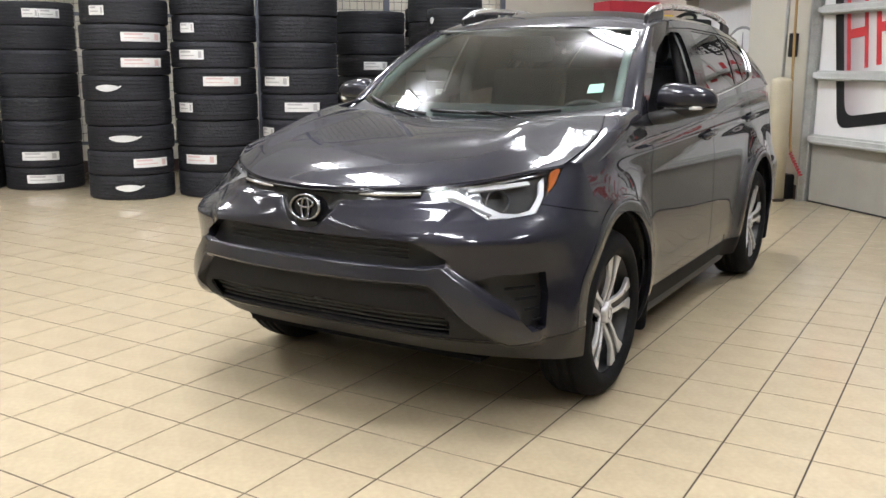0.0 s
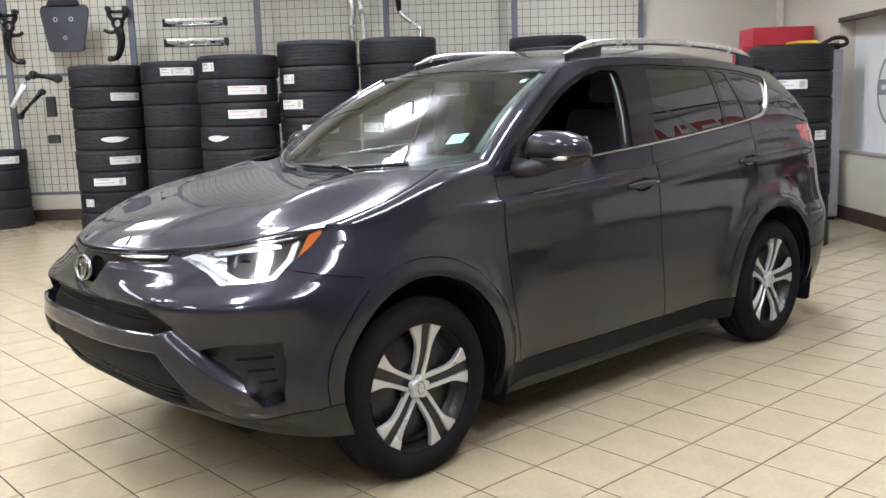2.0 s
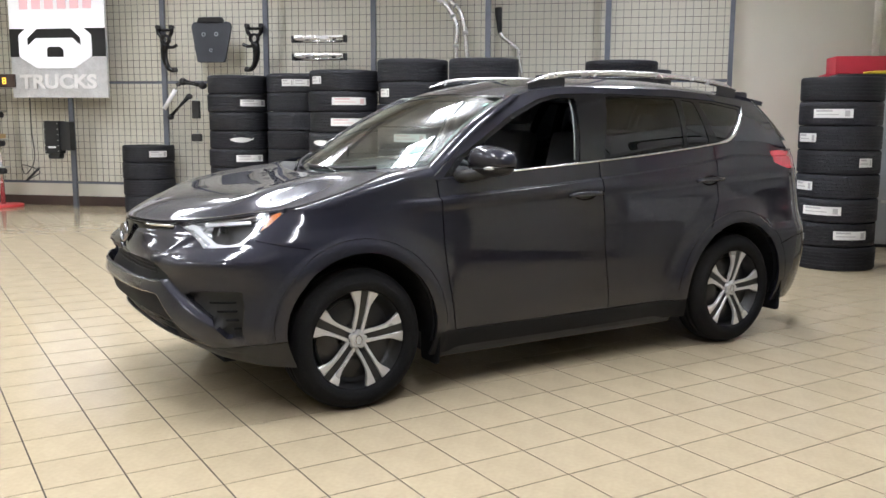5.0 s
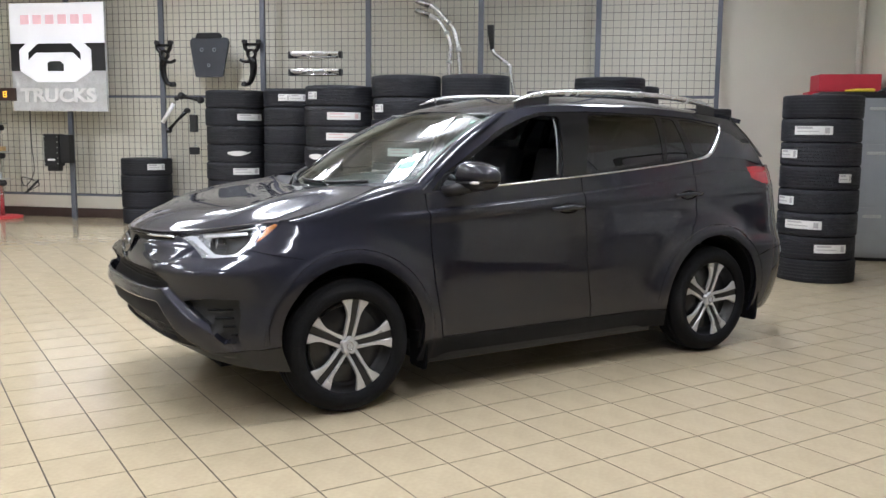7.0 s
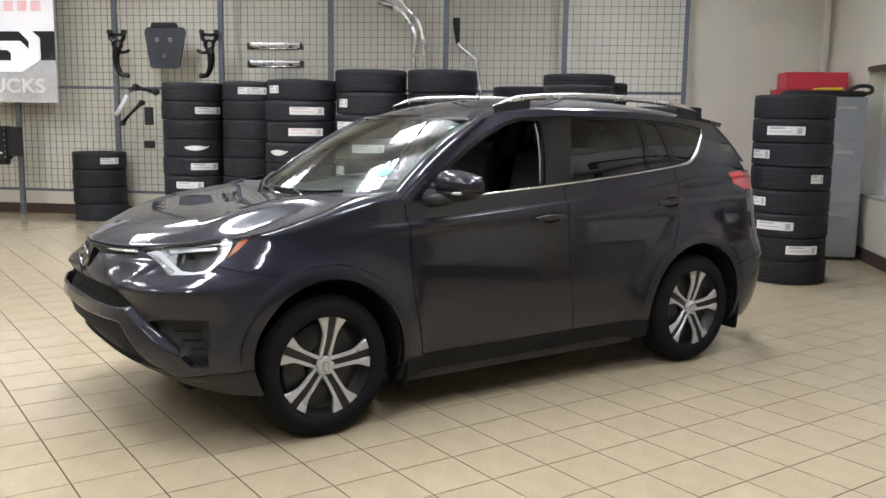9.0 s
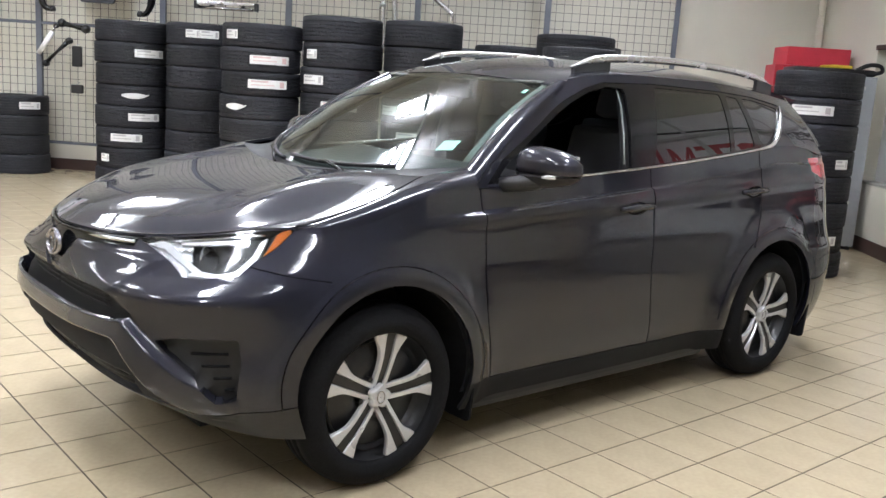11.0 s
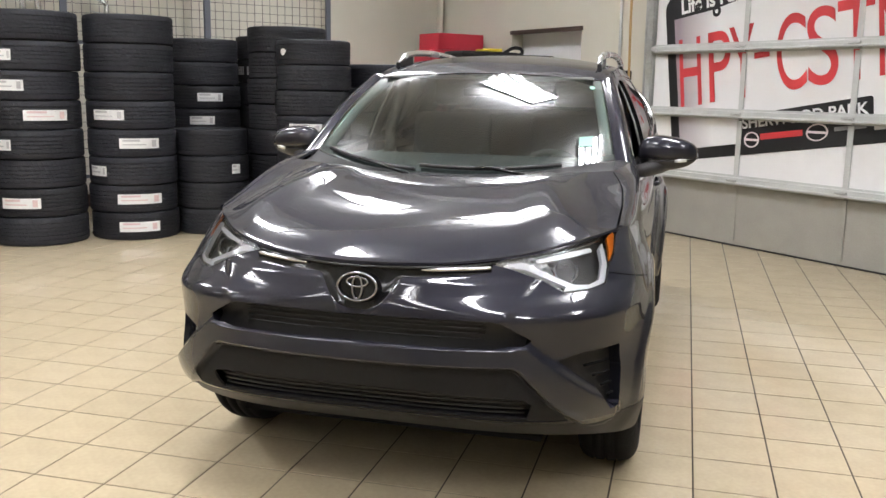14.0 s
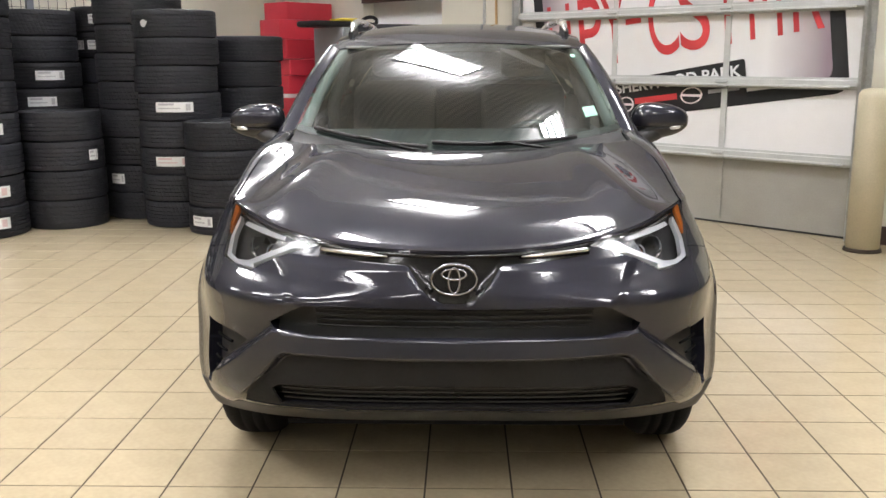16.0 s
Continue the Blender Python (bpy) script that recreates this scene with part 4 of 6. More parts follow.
for s in BOTH:
    lamp = skin("headlamp", got["light"], body, LAMP_DARK, None, "clear headlamp with a white hooked light guide", (s,), 0.0, -0.060)

    def on(u, z, d, s=s):
        x, y, zz = body(u, z)
        e = 1e-3
        n = (Vector(body(u + e, z)) - Vector(body(u - e, z))).cross(Vector(body(u, z + e)) - Vector(body(u, z - e))).normalized()
        q = Vector((x, y, zz)) - n * d
        return (q.x * s, q.y, q.z)

    skin("light_guide", lens_got["guide"], body, GUIDE, lamp, "white hooked light guide", (s,), 0.016, -0.010)
    skin("chrome_bezel", [f for f in lens_got["wing"] if sum(p[0] for p in f) / len(f) < 0.640 or sum(p[1] for p in f) / len(f) < 0.842], body, FACET, lamp, "faceted chrome bezel", (s,), 0.010, -0.024)
    skin("light_bar", lens_got["bar"], body, GUIDE, lamp, "thin white upper light bar", (s,), 0.010, -0.012)
    skin("amber_lens", lens_got["amber"], body, AMBER, lamp, "amber side reflector", (s,), 0.010, -0.006)
    cpart("top_guide", tube(smooth_path([on(u, hood_edge(u) - 0.013, 0.008) for u in (0.56, 0.68, 0.80, 0.95)], 4), 0.0045, 8), REFLECTOR, lamp, "", True)
    for u, z, r in ((0.715, 0.908, 0.040), (0.625, 0.898, 0.030)):
        c = Vector(on(u, z, 0.045))
        n = Vector((0.35 * s, -0.93, 0.05)).normalized()
        m = Matrix.Translation(c) @ n.to_track_quat("Z", "Y").to_matrix().to_4x4()
        cpart("reflector", spin([(0.004, -0.02), (r * 0.55, -0.012), (r * 0.9, 0.008), (r, 0.022), (r * 1.08, 0.022)], 28, m=m), REFLECTOR, lamp, "chrome bowl", True)
        bulb = bmesh.new()
        bmesh.ops.create_uvsphere(bulb, u_segments=16, v_segments=10, radius=r * 0.42, matrix=m @ Matrix.Translation((0, 0, 0.006)))
        cpart("projector", bulb, CLEAR if u > 0.7 else AMBER, lamp, "", True)
    inner = [[(u, z) for u, z in f] for f in got["light"]]
    skin("lens", inner, body, CLEAR, lamp, "clear plastic lens", (s,), 0.0, 0.0)
    wall_bm = bmesh.new()
    ring = [on(u, z, 0.0) for u, z in LIGHT]
    deep = [on(u, z, 0.062) for u, z in LIGHT]
    a, b = [wall_bm.verts.new(p) for p in ring], [wall_bm.verts.new(p) for p in deep]
    for i in range(len(a)):
        j = (i + 1) % len(a)
        wall_bm.faces.new((a[i], a[j], b[j], b[i]))
    cpart("bucket", wall_bm, LAMP_DARK, lamp)

# -- fender tops, bonnet --
def fender_top(u, t):
    y = Y_C + u - U1
    p0 = Vector(body(u, top_z(u)))
    p2 = Vector((seam_x(y), y, seam_z(y)))
    if u < U_A + 0.02:
        p2 = p0.copy()
    p1 = Vector((p0.x - 0.004, y, max(p2.z, p0.z) - 0.002))
    return tuple((1 - t) ** 2 * p0 + 2 * t * (1 - t) * p1 + t * t * p2)


F_END = 0.462 + Y2U
for s in BOTH:
    patch("fender_top", fender_top, span(U_A + 0.01, F_END, 36), span(0, 1, 10), PAINT, panels["fender", s], "", (s,), 0.012)

H0 = (0.06, 1.128)                                    # rear edge of the bonnet on the middle line
ridge = curve((0, 0), (0.45, 0.003), (0.66, 0.015), (0.80, 0.009), (1.0, 0.0))

hood_slope = curve((0, 0.62), (0.06, 0.54), (0.13, 0.36), (0.27, 0.257), (0.39, 0.195), (0.48, 0.175), (0.70, 0.135), (1.0, 0.085))
HOOD_RISE = [0.0]
for i in range(200):
    HOOD_RISE.append(HOOD_RISE[-1] + hood_slope((i + 0.5) / 200))


def hood_rise(q):
    """Share of the bonnet's rise reached at q of its length: a rolled front edge, then flat."""
    f = min(max(q, 0.0), 1.0) * 200
    i = min(int(f), 199)
    return (HOOD_RISE[i] + (HOOD_RISE[i + 1] - HOOD_RISE[i]) * (f - i)) / HOOD_RISE[-1]


HOOD_CORNER = body(U_A, hood_edge(U_A))


def bonnet(p, q):
    p = max(p, 0.0)
    u = U_A * p ** 0.97 if p > 0 else 0.0
    fx, fy, fz = body(u, hood_edge(u))
    if p > 0.9:
        fx -= 0.003 * (p - 0.9) * 10
    fz += 0.004
    rx, ry, rz = 0.718 * p, H0[0] + 0.20 * p ** 2.2, H0[1] + 0.040 * p ** 2
    g = hood_rise(q) * (1 - p ** 3) + (1 - max(0.0, 1 - q) ** (1.95 - 0.5 * p * p)) * p ** 3
    t = q
    y = fy + (ry - fy) * t
    x = fx + (rx - fx) * t
    if p > 0.86:                                      # follow the seam
        k = smooth(0.86, 1.0, p)
        y1 = HOOD_CORNER[1] + (H0[0] + 0.20 - HOOD_CORNER[1]) * t
        x += k * (seam_x(y1) - 0.005 - HOOD_CORNER[0] - (0.718 - HOOD_CORNER[0]) * t)
    z = fz + (rz - fz) * g
    if p > 0.6:
        k = smooth(0.6, 1.0, p)
        z = z * (1 - k) + (seam_z(y) + 0.002) * k
    z += ridge(p) * math.sin(math.pi * min(1, 0.12 + 0.70 * q)) * smooth(0, 0.25, q)
    return x, y, z


patch("bonnet", bonnet, span(0, 1, 44), [i / 48 if i else 0.0 for i in range(49)], PAINT, None, "bonnet with two raised ridges, ceiling lamps mirrored in it", BOTH, 0.012)


# -- windscreen, pillars, roof --
def screen(p, v):
    b = Vector((0.715 * p, 0.135 + 0.350 * abs(p) ** 2.1, 1.128 + 0.062 * p ** 2))
    t = Vector((0.588 * p, 0.995 + 0.058 * p ** 2, 1.566 - 0.032 * p ** 2))
    q = b.lerp(t, v)
    k = math.sin(math.pi * v) * 0.030
    return q.x, q.y - 0.5 * k, q.z + 0.85 * k


windscreen = patch("windscreen", screen, span(0, 1, 20), span(0, 1, 16), WINDSCREEN, None, "green-tinted windscreen", BOTH)
windscreen.visible_shadow = False
patch("printed_border", screen, span(0, 1, 20), span(0, 0.055, 3), BLACK, windscreen, "black printed lower border", BOTH, 0.0, -0.005)


def cowl(p, v):
    a, b = Vector(bonnet(min(p, 1.0), 1.0)), Vector(screen(p, 0.0))
    q = a.lerp(b, v)
    return q.x, q.y, q.z - 0.018 * math.sin(math.pi * v) - 0.006


patch("cowl", cowl, span(0, 1, 20), span(0, 1, 5), BLACK, None, "black scuttle panel", BOTH)
A_FOOT, A_HEAD = Vector((0.812, 0.435, 1.112)), Vector((0.640, 1.120, 1.560))


def a_pillar(t, v):
    inner, outer = Vector(screen(1.0, v)), A_FOOT.lerp(A_HEAD, v)
    outer.z += 0.030 * math.sin(math.pi * v)
    outer.x += 0.006 * math.sin(math.pi * v)
    mid = (inner + outer) / 2 + Vector((0.022, -0.030, 0.020))
    q = (1 - t) ** 2 * outer + 2 * t * (1 - t) * mid + t * t * inner
    return q.x, q.y, q.z


for s in BOTH:
    patch("pillar", lambda t, v: a_pillar(1 - t, v), span(0, 1, 8)[::1], span(0, 1, 20), PAINT, None, "", (s,), 0.0)


def roof(p, v):
    y = 0.985 + (3.20 - 0.985) * v
    if v < 0.15:
        y += 0.055 * p * p * (1 - v / 0.15)
    w, zm, ze = roof_edge_x(y), roof_mid_z(y), roof_edge_z(y)
    z = ze + (zm - ze) * max(0.0, 1 - abs(p) ** 2.3) ** 0.8
    k = smooth(0.0, 0.10, v)
    q = Vector(screen(p, 1.0)) + Vector((0, 0, 0.002))
    return tuple(q.lerp(Vector((w * p, y, z)), k))


patch("roof", roof, span(0, 1, 24), span(0, 1, 50), PAINT, None, "dark grey roof", BOTH, 0.0)
for s in BOTH:
    patch("roof_front", lambda t, v: tuple(Vector(a_pillar(0.0, 1.0)).lerp(Vector(screen(1.0, 1.0)), t).lerp(Vector(roof(1.0 - 0.02 * t, 0.075 - 0.05 * t)), v)), span(0, 1, 6), span(0, 1, 4), PAINT, None, "", (s,))

# -- sides of the cabin --
cab = grid2(span(0.42, 3.32, 110), span(1.08, 1.62, 26))
WIN1 = [(0.62, 1.150), (0.935, 1.148), (1.42, 1.186), (1.432, 1.19), (1.500, 1.525), (1.490, 1.545), (1.38, 1.550), (1.255, 1.520), (1.13, 1.468), (1.02, 1.413), (0.83, 1.312), (0.655, 1.213), (0.60, 1.165)]
WIN2 = rounded([(1.605, 1.202), (2.255, 1.260), (2.300, 1.552), (1.735, 1.562)], 0.025, 4)
WIN3 = rounded([(2.290, 1.264), (2.485, 1.288), (2.462, 1.538), (2.350, 1.548)], 0.02, 3)
WIN4 = rounded([(2.555, 1.298), (2.640, 1.312), (2.735, 1.372), (2.890, 1.495), (2.640, 1.532), (2.505, 1.538)], 0.03, 4)
BAND = [(0.52, 1.130), (0.93, 1.1405), (1.53, 1.181), (2.20, 1.236), (2.52, 1.270), (2.66, 1.292), (2.755, 1.355), (2.935, 1.505), (2.90, 1.516), (2.64, 1.548), (2.30, 1.566), (1.74, 1.577), (1.48, 1.570), (1.36, 1.566), (1.24, 1.536), (1.10, 1.478), (0.99, 1.425), (0.80, 1.320), (0.62, 1.222)]
cab_top = [(y, roof_edge_z(y) - 0.001) for y in span(1.05, 3.4, 40)]
cab_front = [(0.435, 1.112), (0.60, 1.232), (0.777, 1.366), (0.95, 1.476), (1.12, 1.560)]
cab_low = [(y, belt(y) + 0.001) for y in span(0.42, 3.4, 40)]
cab_back = [(3.22, 1.20), (3.185, 1.32), (3.16, 1.42), (3.135, 1.50), (3.10, 1.57)]
for line in (WIN1, WIN2, WIN3, WIN4, BAND):
    cut(cab, line)
for line in (cab_top, cab_front, cab_low, cab_back):
    cut(cab, line, False)
outside = [("none", cab_top + [(3.4, 2), (1.05, 2)]), ("none", cab_front + [(1.12, 2), (0.3, 2), (0.3, 1.112)]), ("none", cab_low + [(3.4, 1), (0.42, 1)]), ("none", cab_back + [(3.6, 1.57), (3.6, 1.2)])]
cabin_got = sort_faces(cab, outside + [("w1", WIN1), ("w2", WIN2), ("w3", WIN3), ("w4", WIN4), ("band", BAND)], lambda y, z: "frame")
cab.free()
for s in BOTH:
    skin("cabin_frame", cabin_got["frame"], cabin, PAINT, None, "", (s,), 0.02)
    skin("window_surround", cabin_got["band"], cabin, GLOSS_BLACK, None, "gloss black window surround", (s,), 0.02, -0.004)
    for key, owner in (("w2", ("door2", s)), ("w3", ("door2", s)), ("w4", ("quarter", s))):
        pane = skin("window_pane", cabin_got[key], cabin, PRIVACY, panels[owner], "dark privacy glass", (s,), 0, -0.007)
    pts = []
    for y in span(0.66, 2.62, 60):
        x, yy, z = cabin(y, belt(y) + 0.006)
        pts.append(((x + 0.002) * s, yy, z))
    for y, z in ((2.66, 1.301), (2.715, 1.330), (2.755, 1.362), (2.80, 1.40), (2.87, 1.455), (2.925, 1.503)):
        x, yy, zz = cabin(y, z)
        pts.append(((x + 0.003) * s, yy, zz))
    cpart("chrome_strip", tube(pts, 0.0065, 8, taper=[0.0065 if i < 58 else 0.0065 + 0.006 * math.sin(math.pi * min(1, (i - 57) / 9)) for i in range(len(pts))]), CHROME, None, "chrome window strip", True)
    # open front window: inner edge of the rear door frame
    cpart("door_frame_trim", tube([((cabin(y, z)[0] - 0.03) * s, y, z) for y, z in ((1.412, 1.20), (1.440, 1.33), (1.468, 1.46), (1.475, 1.53))], 0.005, 8), LIGHT_TRIM, panels["door1", s], "pale grey seal", True)

# back of the car
def tail_top(p, v):
    y0 = 3.20 - 0.085 * v
    z = 1.29 + 0.27 * v
    x0 = cabin(min(y0, 3.3), z)[0]
    a = math.pi / 2 * p
    n = 3.2
    r = (abs(math.cos(a)) ** n + abs(math.sin(a)) ** n) ** (-1 / n)
    return x0 * r * math.cos(a), y0 + (0.13 - 0.04 * v) * r * math.sin(a), z


patch("tailgate", tail_top, span(0, 1, 16), span(0, 1, 10), PRIVACY, None, "dark rear window", BOTH)


def spoiler(p, v):
    e = roof_edge_x(3.05) - 0.02
    y = 2.98 + 0.36 * v - 0.09 * p * p * v
    z = roof_mid_z(3.0) + 0.004 - 0.040 * v - 0.038 * abs(p) ** 2.4
    return e * p, y, z


patch("spoiler", spoiler, span(0, 1, 14), span(0, 1, 8), PAINT, None, "roof spoiler", BOTH, 0.03)

# -- roof rails --
rail_top = curve((1.24, 1.626), (1.36, 1.662), (1.55, 1.684), (2.0, 1.698), (2.5, 1.686), (2.8, 1.658), (2.98, 1.622))
for s in BOTH:
    rail = smooth_path([(0.565 * s - 0.02 * s * ((y - 2.1) / 0.9) ** 2, y, rail_top(y)) for y in span(1.24, 2.98, 12)], 4)
    k = len(rail) - 1
    bm = tube(rail, 0.018, 10, taper=[0.006 + 0.013 * smooth(0, 0.08, min(i / k, 1 - i / k)) for i in range(k + 1)])
    bar = cpart("roof_rail", bm, ALU, None, "satin silver roof rail", True)
    for y0, y1 in ((1.25, 1.50), (2.80, 2.96)):
        prof = [(y, roof_edge_z(y) - 0.01) for y in span(y0, y1, 6)] + [(y, rail_top(y) - 0.004) for y in span(y1, y0, 6)]
        bm = slab([(y, z) for y, z in prof], 0.022, m=Matrix.Translation((0.555 * s + 0.011, 0, 0)) @ pose(0, 0, 0, 0, 0, 90))
        cpart("rail_foot", bm, BLACK, bar, "black rail foot")

# -- door mirrors and handles --
for s in BOTH:
    def shell_bm(lo, hi, grow=1.0):
        bm = bmesh.new()
        n, k = 28, 16
        rows = []
        for j in range(k + 1):
            w = -math.pi / 2 + math.pi * j / k
            row = []
            for i in range(n):
                t = 2 * math.pi * i / n
                f = lambda c, e: math.copysign(abs(c) ** e, c)
                x = 0.136 * grow * f(math.cos(w), 0.75) * f(math.cos(t), 0.75)
                y = 0.085 * grow * f(math.cos(w), 0.75) * f(math.sin(t), 0.85)
                z = 0.080 * grow * f(math.sin(w), 0.80)
                if y > 0.045:
                    y = 0.045 + (y - 0.045) * 0.25
                z *= 1 - 0.22 * (x / 0.136)
                y += 0.20 * x
                z = max(lo, min(hi, z))
                row.append(bm.verts.new(((0.940 + x) * s, 0.735 + y, 1.207 + z)))
            rows.append(row)
        for a, b in zip(rows, rows[1:]):
            for i in range(n):
                bm.faces.new((a[i], a[(i + 1) % n], b[(i + 1) % n], b[i]) if s > 0 else (a[(i + 1) % n], a[i], b[i], b[(i + 1) % n]))
        bmesh.ops.remove_doubles(bm, verts=bm.verts[:], dist=1e-5)
        bmesh.ops.recalc_face_normals(bm, faces=bm.faces[:])
        return bm

    mirror = cpart("door_mirror", shell_bm(-0.022, 1), PAINT, None, "door mirror with grey cap", True)
    cpart("base", shell_bm(-1, -0.024, 0.985), BLACK, mirror, "black lower shell", True)
    bm = tube([(0.80 * s, 0.60, 1.125), (0.85 * s, 0.645, 1.135), (0.90 * s, 0.69, 1.150), (0.96 * s, 0.725, 1.168)], 0.03, 12, taper=[0.030, 0.034, 0.038, 0.030])
    cpart("arm", bm, BLACK, mirror, "black mirror arm", True)
    bm = tube([((0.972 + 0.02 * k) * s, 0.662 + 0.0042 * k * k + 0.004 * k, 1.176 + 0.003 * k) for k in range(5)], 0.008, 8, taper=[0.005, 0.010, 0.013, 0.014, 0.010])
    cpart("turn_signal", bm, GUIDE, mirror, "white turn signal strip", True)
    bm = box(0.165, 0.004, 0.10, 0.958 * s, 0.800, 1.212, bevel=0.002)
    cpart("mirror_glass", bm, MIRROR, mirror)
    for key, y0, y1, z in (("door1", 1.300, 1.545, 1.004), ("door2", 2.310, 2.550, 1.052)):
        pts = []
        for k in range(13):
            y = y0 + (y1 - y0) * k / 12
            zz = z + 0.006 * k / 12
            pts.append(((width(y, zz) + flare(y, zz) + 0.030 * math.sin(math.pi * (0.06 + 0.88 * k / 12)) ** 0.5 - 0.004) * s, y, zz + 0.006 * math.sin(math.pi * k / 12)))
        handle = cpart("door_handle", tube(pts, 0.014, 10, taper=[0.008 + 0.008 * math.sin(math.pi * (0.08 + 0.84 * k / 12)) ** 0.6 for k in range(13)]), PAINT, panels[key, s], "body-coloured pull handle", True)
        bm = spin([(0.0, 0.0), (0.032, 0.0), (0.040, 0.004)], 24, m=Matrix.Translation(((width(y0 + 0.11, z) + 0.0018) * s, (y0 + y1) / 2, z + 0.002)) @ pose(0, 0, 0, 0, 90 * s) @ Matrix.Diagonal((0.75, 1.9, 1, 1)))
        cpart("handle_cup", bm, GLOSS_BLACK, panels[key, s])

# -- wipers, stickers --
for x0, x1, s in ((0.50, -0.10, 1), (-0.12, -0.62, 1)):
    pts = [tuple(Vector(screen(abs(x) / 0.715, 0.012 + 0.034 * (x0 - x) / (x0 - x1))) * 1) for x in span(x0, x1, 10)]
    pts = [(math.copysign(abs(p[0]), x), p[1] - 0.014, p[2] + 0.006) for p, x in zip(pts, span(x0, x1, 10))]
    wiper = cpart("wiper", tube(pts, 0.0095, 6), BLACK, None, "black wiper", True)
    cpart("wiper_arm", tube([(x0 - 0.02, 0.10, 1.125), ((x0 + x1) / 2, pts[5][1] - 0.014, pts[5][2] + 0.006), pts[6]], 0.008, 6), GLOSS_BLACK, wiper, "", True)


def sticker(p0, p1, v0, v1, mat, label):
    fn = lambda p, v: screen(p, v)
    patch("sticker", fn, span(p0, p1, 3), span(v0, v1, 3), mat, windscreen, label, (1,), 0, 0.003)


sticker(0.800, 0.885, 0.155, 0.245, MINT, "pale green service sticker")
sticker(0.895, 0.930, 0.835, 0.885, MINT, "small green sticker")

# -- wheels --
def wheel(m, s):
    tyre_prof = [(0.237, -0.100), (0.248, -0.112), (0.285, -0.116), (0.317, -0.108), (0.336, -0.095), (0.348, -0.076), (0.353, -0.056), (0.346, -0.052), (0.346, -0.046), (0.354, -0.042), (0.354, -0.014), (0.346, -0.010), (0.346, -0.003),
                 (0.354, 0.0), (0.354, 0.030), (0.346, 0.034), (0.346, 0.040), (0.353, 0.044), (0.348, 0.068), (0.337, 0.089), (0.320, 0.105), (0.300, 0.113), (0.290, 0.1165), (0.280, 0.115), (0.258, 0.112), (0.248, 0.098)]
    w = cpart("wheel", spin([(0.218, -0.098), (0.205, -0.09), (0.195, 0.02), (0.206, 0.040), (0.216, 0.050)], 56, m=m), STEEL_BLACK, None, "black steel wheel with a silver spoked cover", True)
    cpart("tyre", spin(tyre_prof, 72, m=m, closed=True), TYRE, w, "black road tyre", True)
    cpart("dish", spin([(0.0, 0.030), (0.055, 0.032), (0.07, 0.045), (0.12, 0.052), (0.17, 0.040), (0.20, 0.035)], 48, m=m), STEEL_BLACK, w, "", True)
    rim = spin([(0.216, 0.030), (0.238, 0.052), (0.2475, 0.086), (0.2515, 0.098), (0.2545, 0.094)], 56, m=m)
    cpart("rim", rim, STEEL_BLACK, w, "", True)
    for k in range(5):
        ang = radians(90 + 72 * k + 7)

        def face(e, j, q, dz, ang=ang):
            """A point of the spoke: j along it, q across it, e its side."""
            t = j / 12
            off = e * (q * (0.0195 - 0.002 * math.sin(math.pi * min(1, t / 0.7)) + 0.036 * smooth(0.50, 1.06, t) ** 1.5) + 0.0135 + 0.0075 * t) if e else q * (0.0135 + 0.0075 * t)
            r0, r1 = 0.034, math.sqrt(0.2440 ** 2 - off * off)
            rr = r0 + (r1 - r0) * t
            h = 0.066 + 0.020 * math.sin(math.pi * 0.5 * min(1, t * 1.5)) + 0.006 * t + dz
            return m @ Vector((rr * math.cos(ang) - off * math.sin(ang), rr * math.sin(ang) + off * math.cos(ang), h))

        for e in (-1, 1, 0):
            bm = bmesh.new()
            sect = ((-0.02, -0.018), (0.0, -0.004), (0.10, 0.0), (0.90, 0.0), (1.0, -0.004), (1.02, -0.018)) if e else ((-1, -0.012), (-0.9, -0.007), (0.9, -0.007), (1, -0.012))
            rows = [[bm.verts.new(face(e, j, q, dz)) for q, dz in sect] for j in range(13)]
            for a, b in zip(rows, rows[1:]):
                for i in range(len(sect) - 1):
                    bm.faces.new((a[i], a[i + 1], b[i + 1], b[i]))
            bm.faces.new(rows[-1])
            bmesh.ops.recalc_face_normals(bm, faces=bm.faces[:])
            if e == 0:
                cpart("spoke_channel", bm, STEEL_BLACK, w)
                continue
            cpart("spoke", bm, SILVER, w, "silver spoke")
    bm = bmesh.new()
    n = 50
    ring = []
    for r, z, lobe in ((0.043, 0.066, 1), (0.042, 0.086, 1), (0.034, 0.091, 0.6), (0.030, 0.089, 0), (0.002, 0.090, 0)):
        row = []
        for i in range(n):
            t = 2 * math.pi * i / n
            q = r + lobe * 0.006 * math.cos(5 * (t - radians(97)))
            row.append(bm.verts.new(m @ Vector((q * math.cos(t), q * math.sin(t), z))))
        ring.append(row)
    for a, b in zip(ring, ring[1:]):
        for i in range(n):
            bm.faces.new((a[i], a[(i + 1) % n], b[(i + 1) % n], b[i]))
    cpart("hub_cap", bm, SILVER, w, "silver five-lobed hub cap", True)
    cpart("hub_mark", spin([(0.021, 0.0885), (0.021, 0.0925), (0.025, 0.0925), (0.025, 0.0885)], 28, m=m @ Matrix.Diagonal((1, 0.72, 1, 1)), closed=True), ALU, w, "", True)
    for k in range(5):
        a = radians(72 * k + 7 + 54)
        bm = cyl(0.010, 0.022, m @ Matrix.Translation((0.075 * math.cos(a), 0.075 * math.sin(a), 0.045)), 6)
        cpart("wheel_nut", bm, STEEL_BLACK, w)


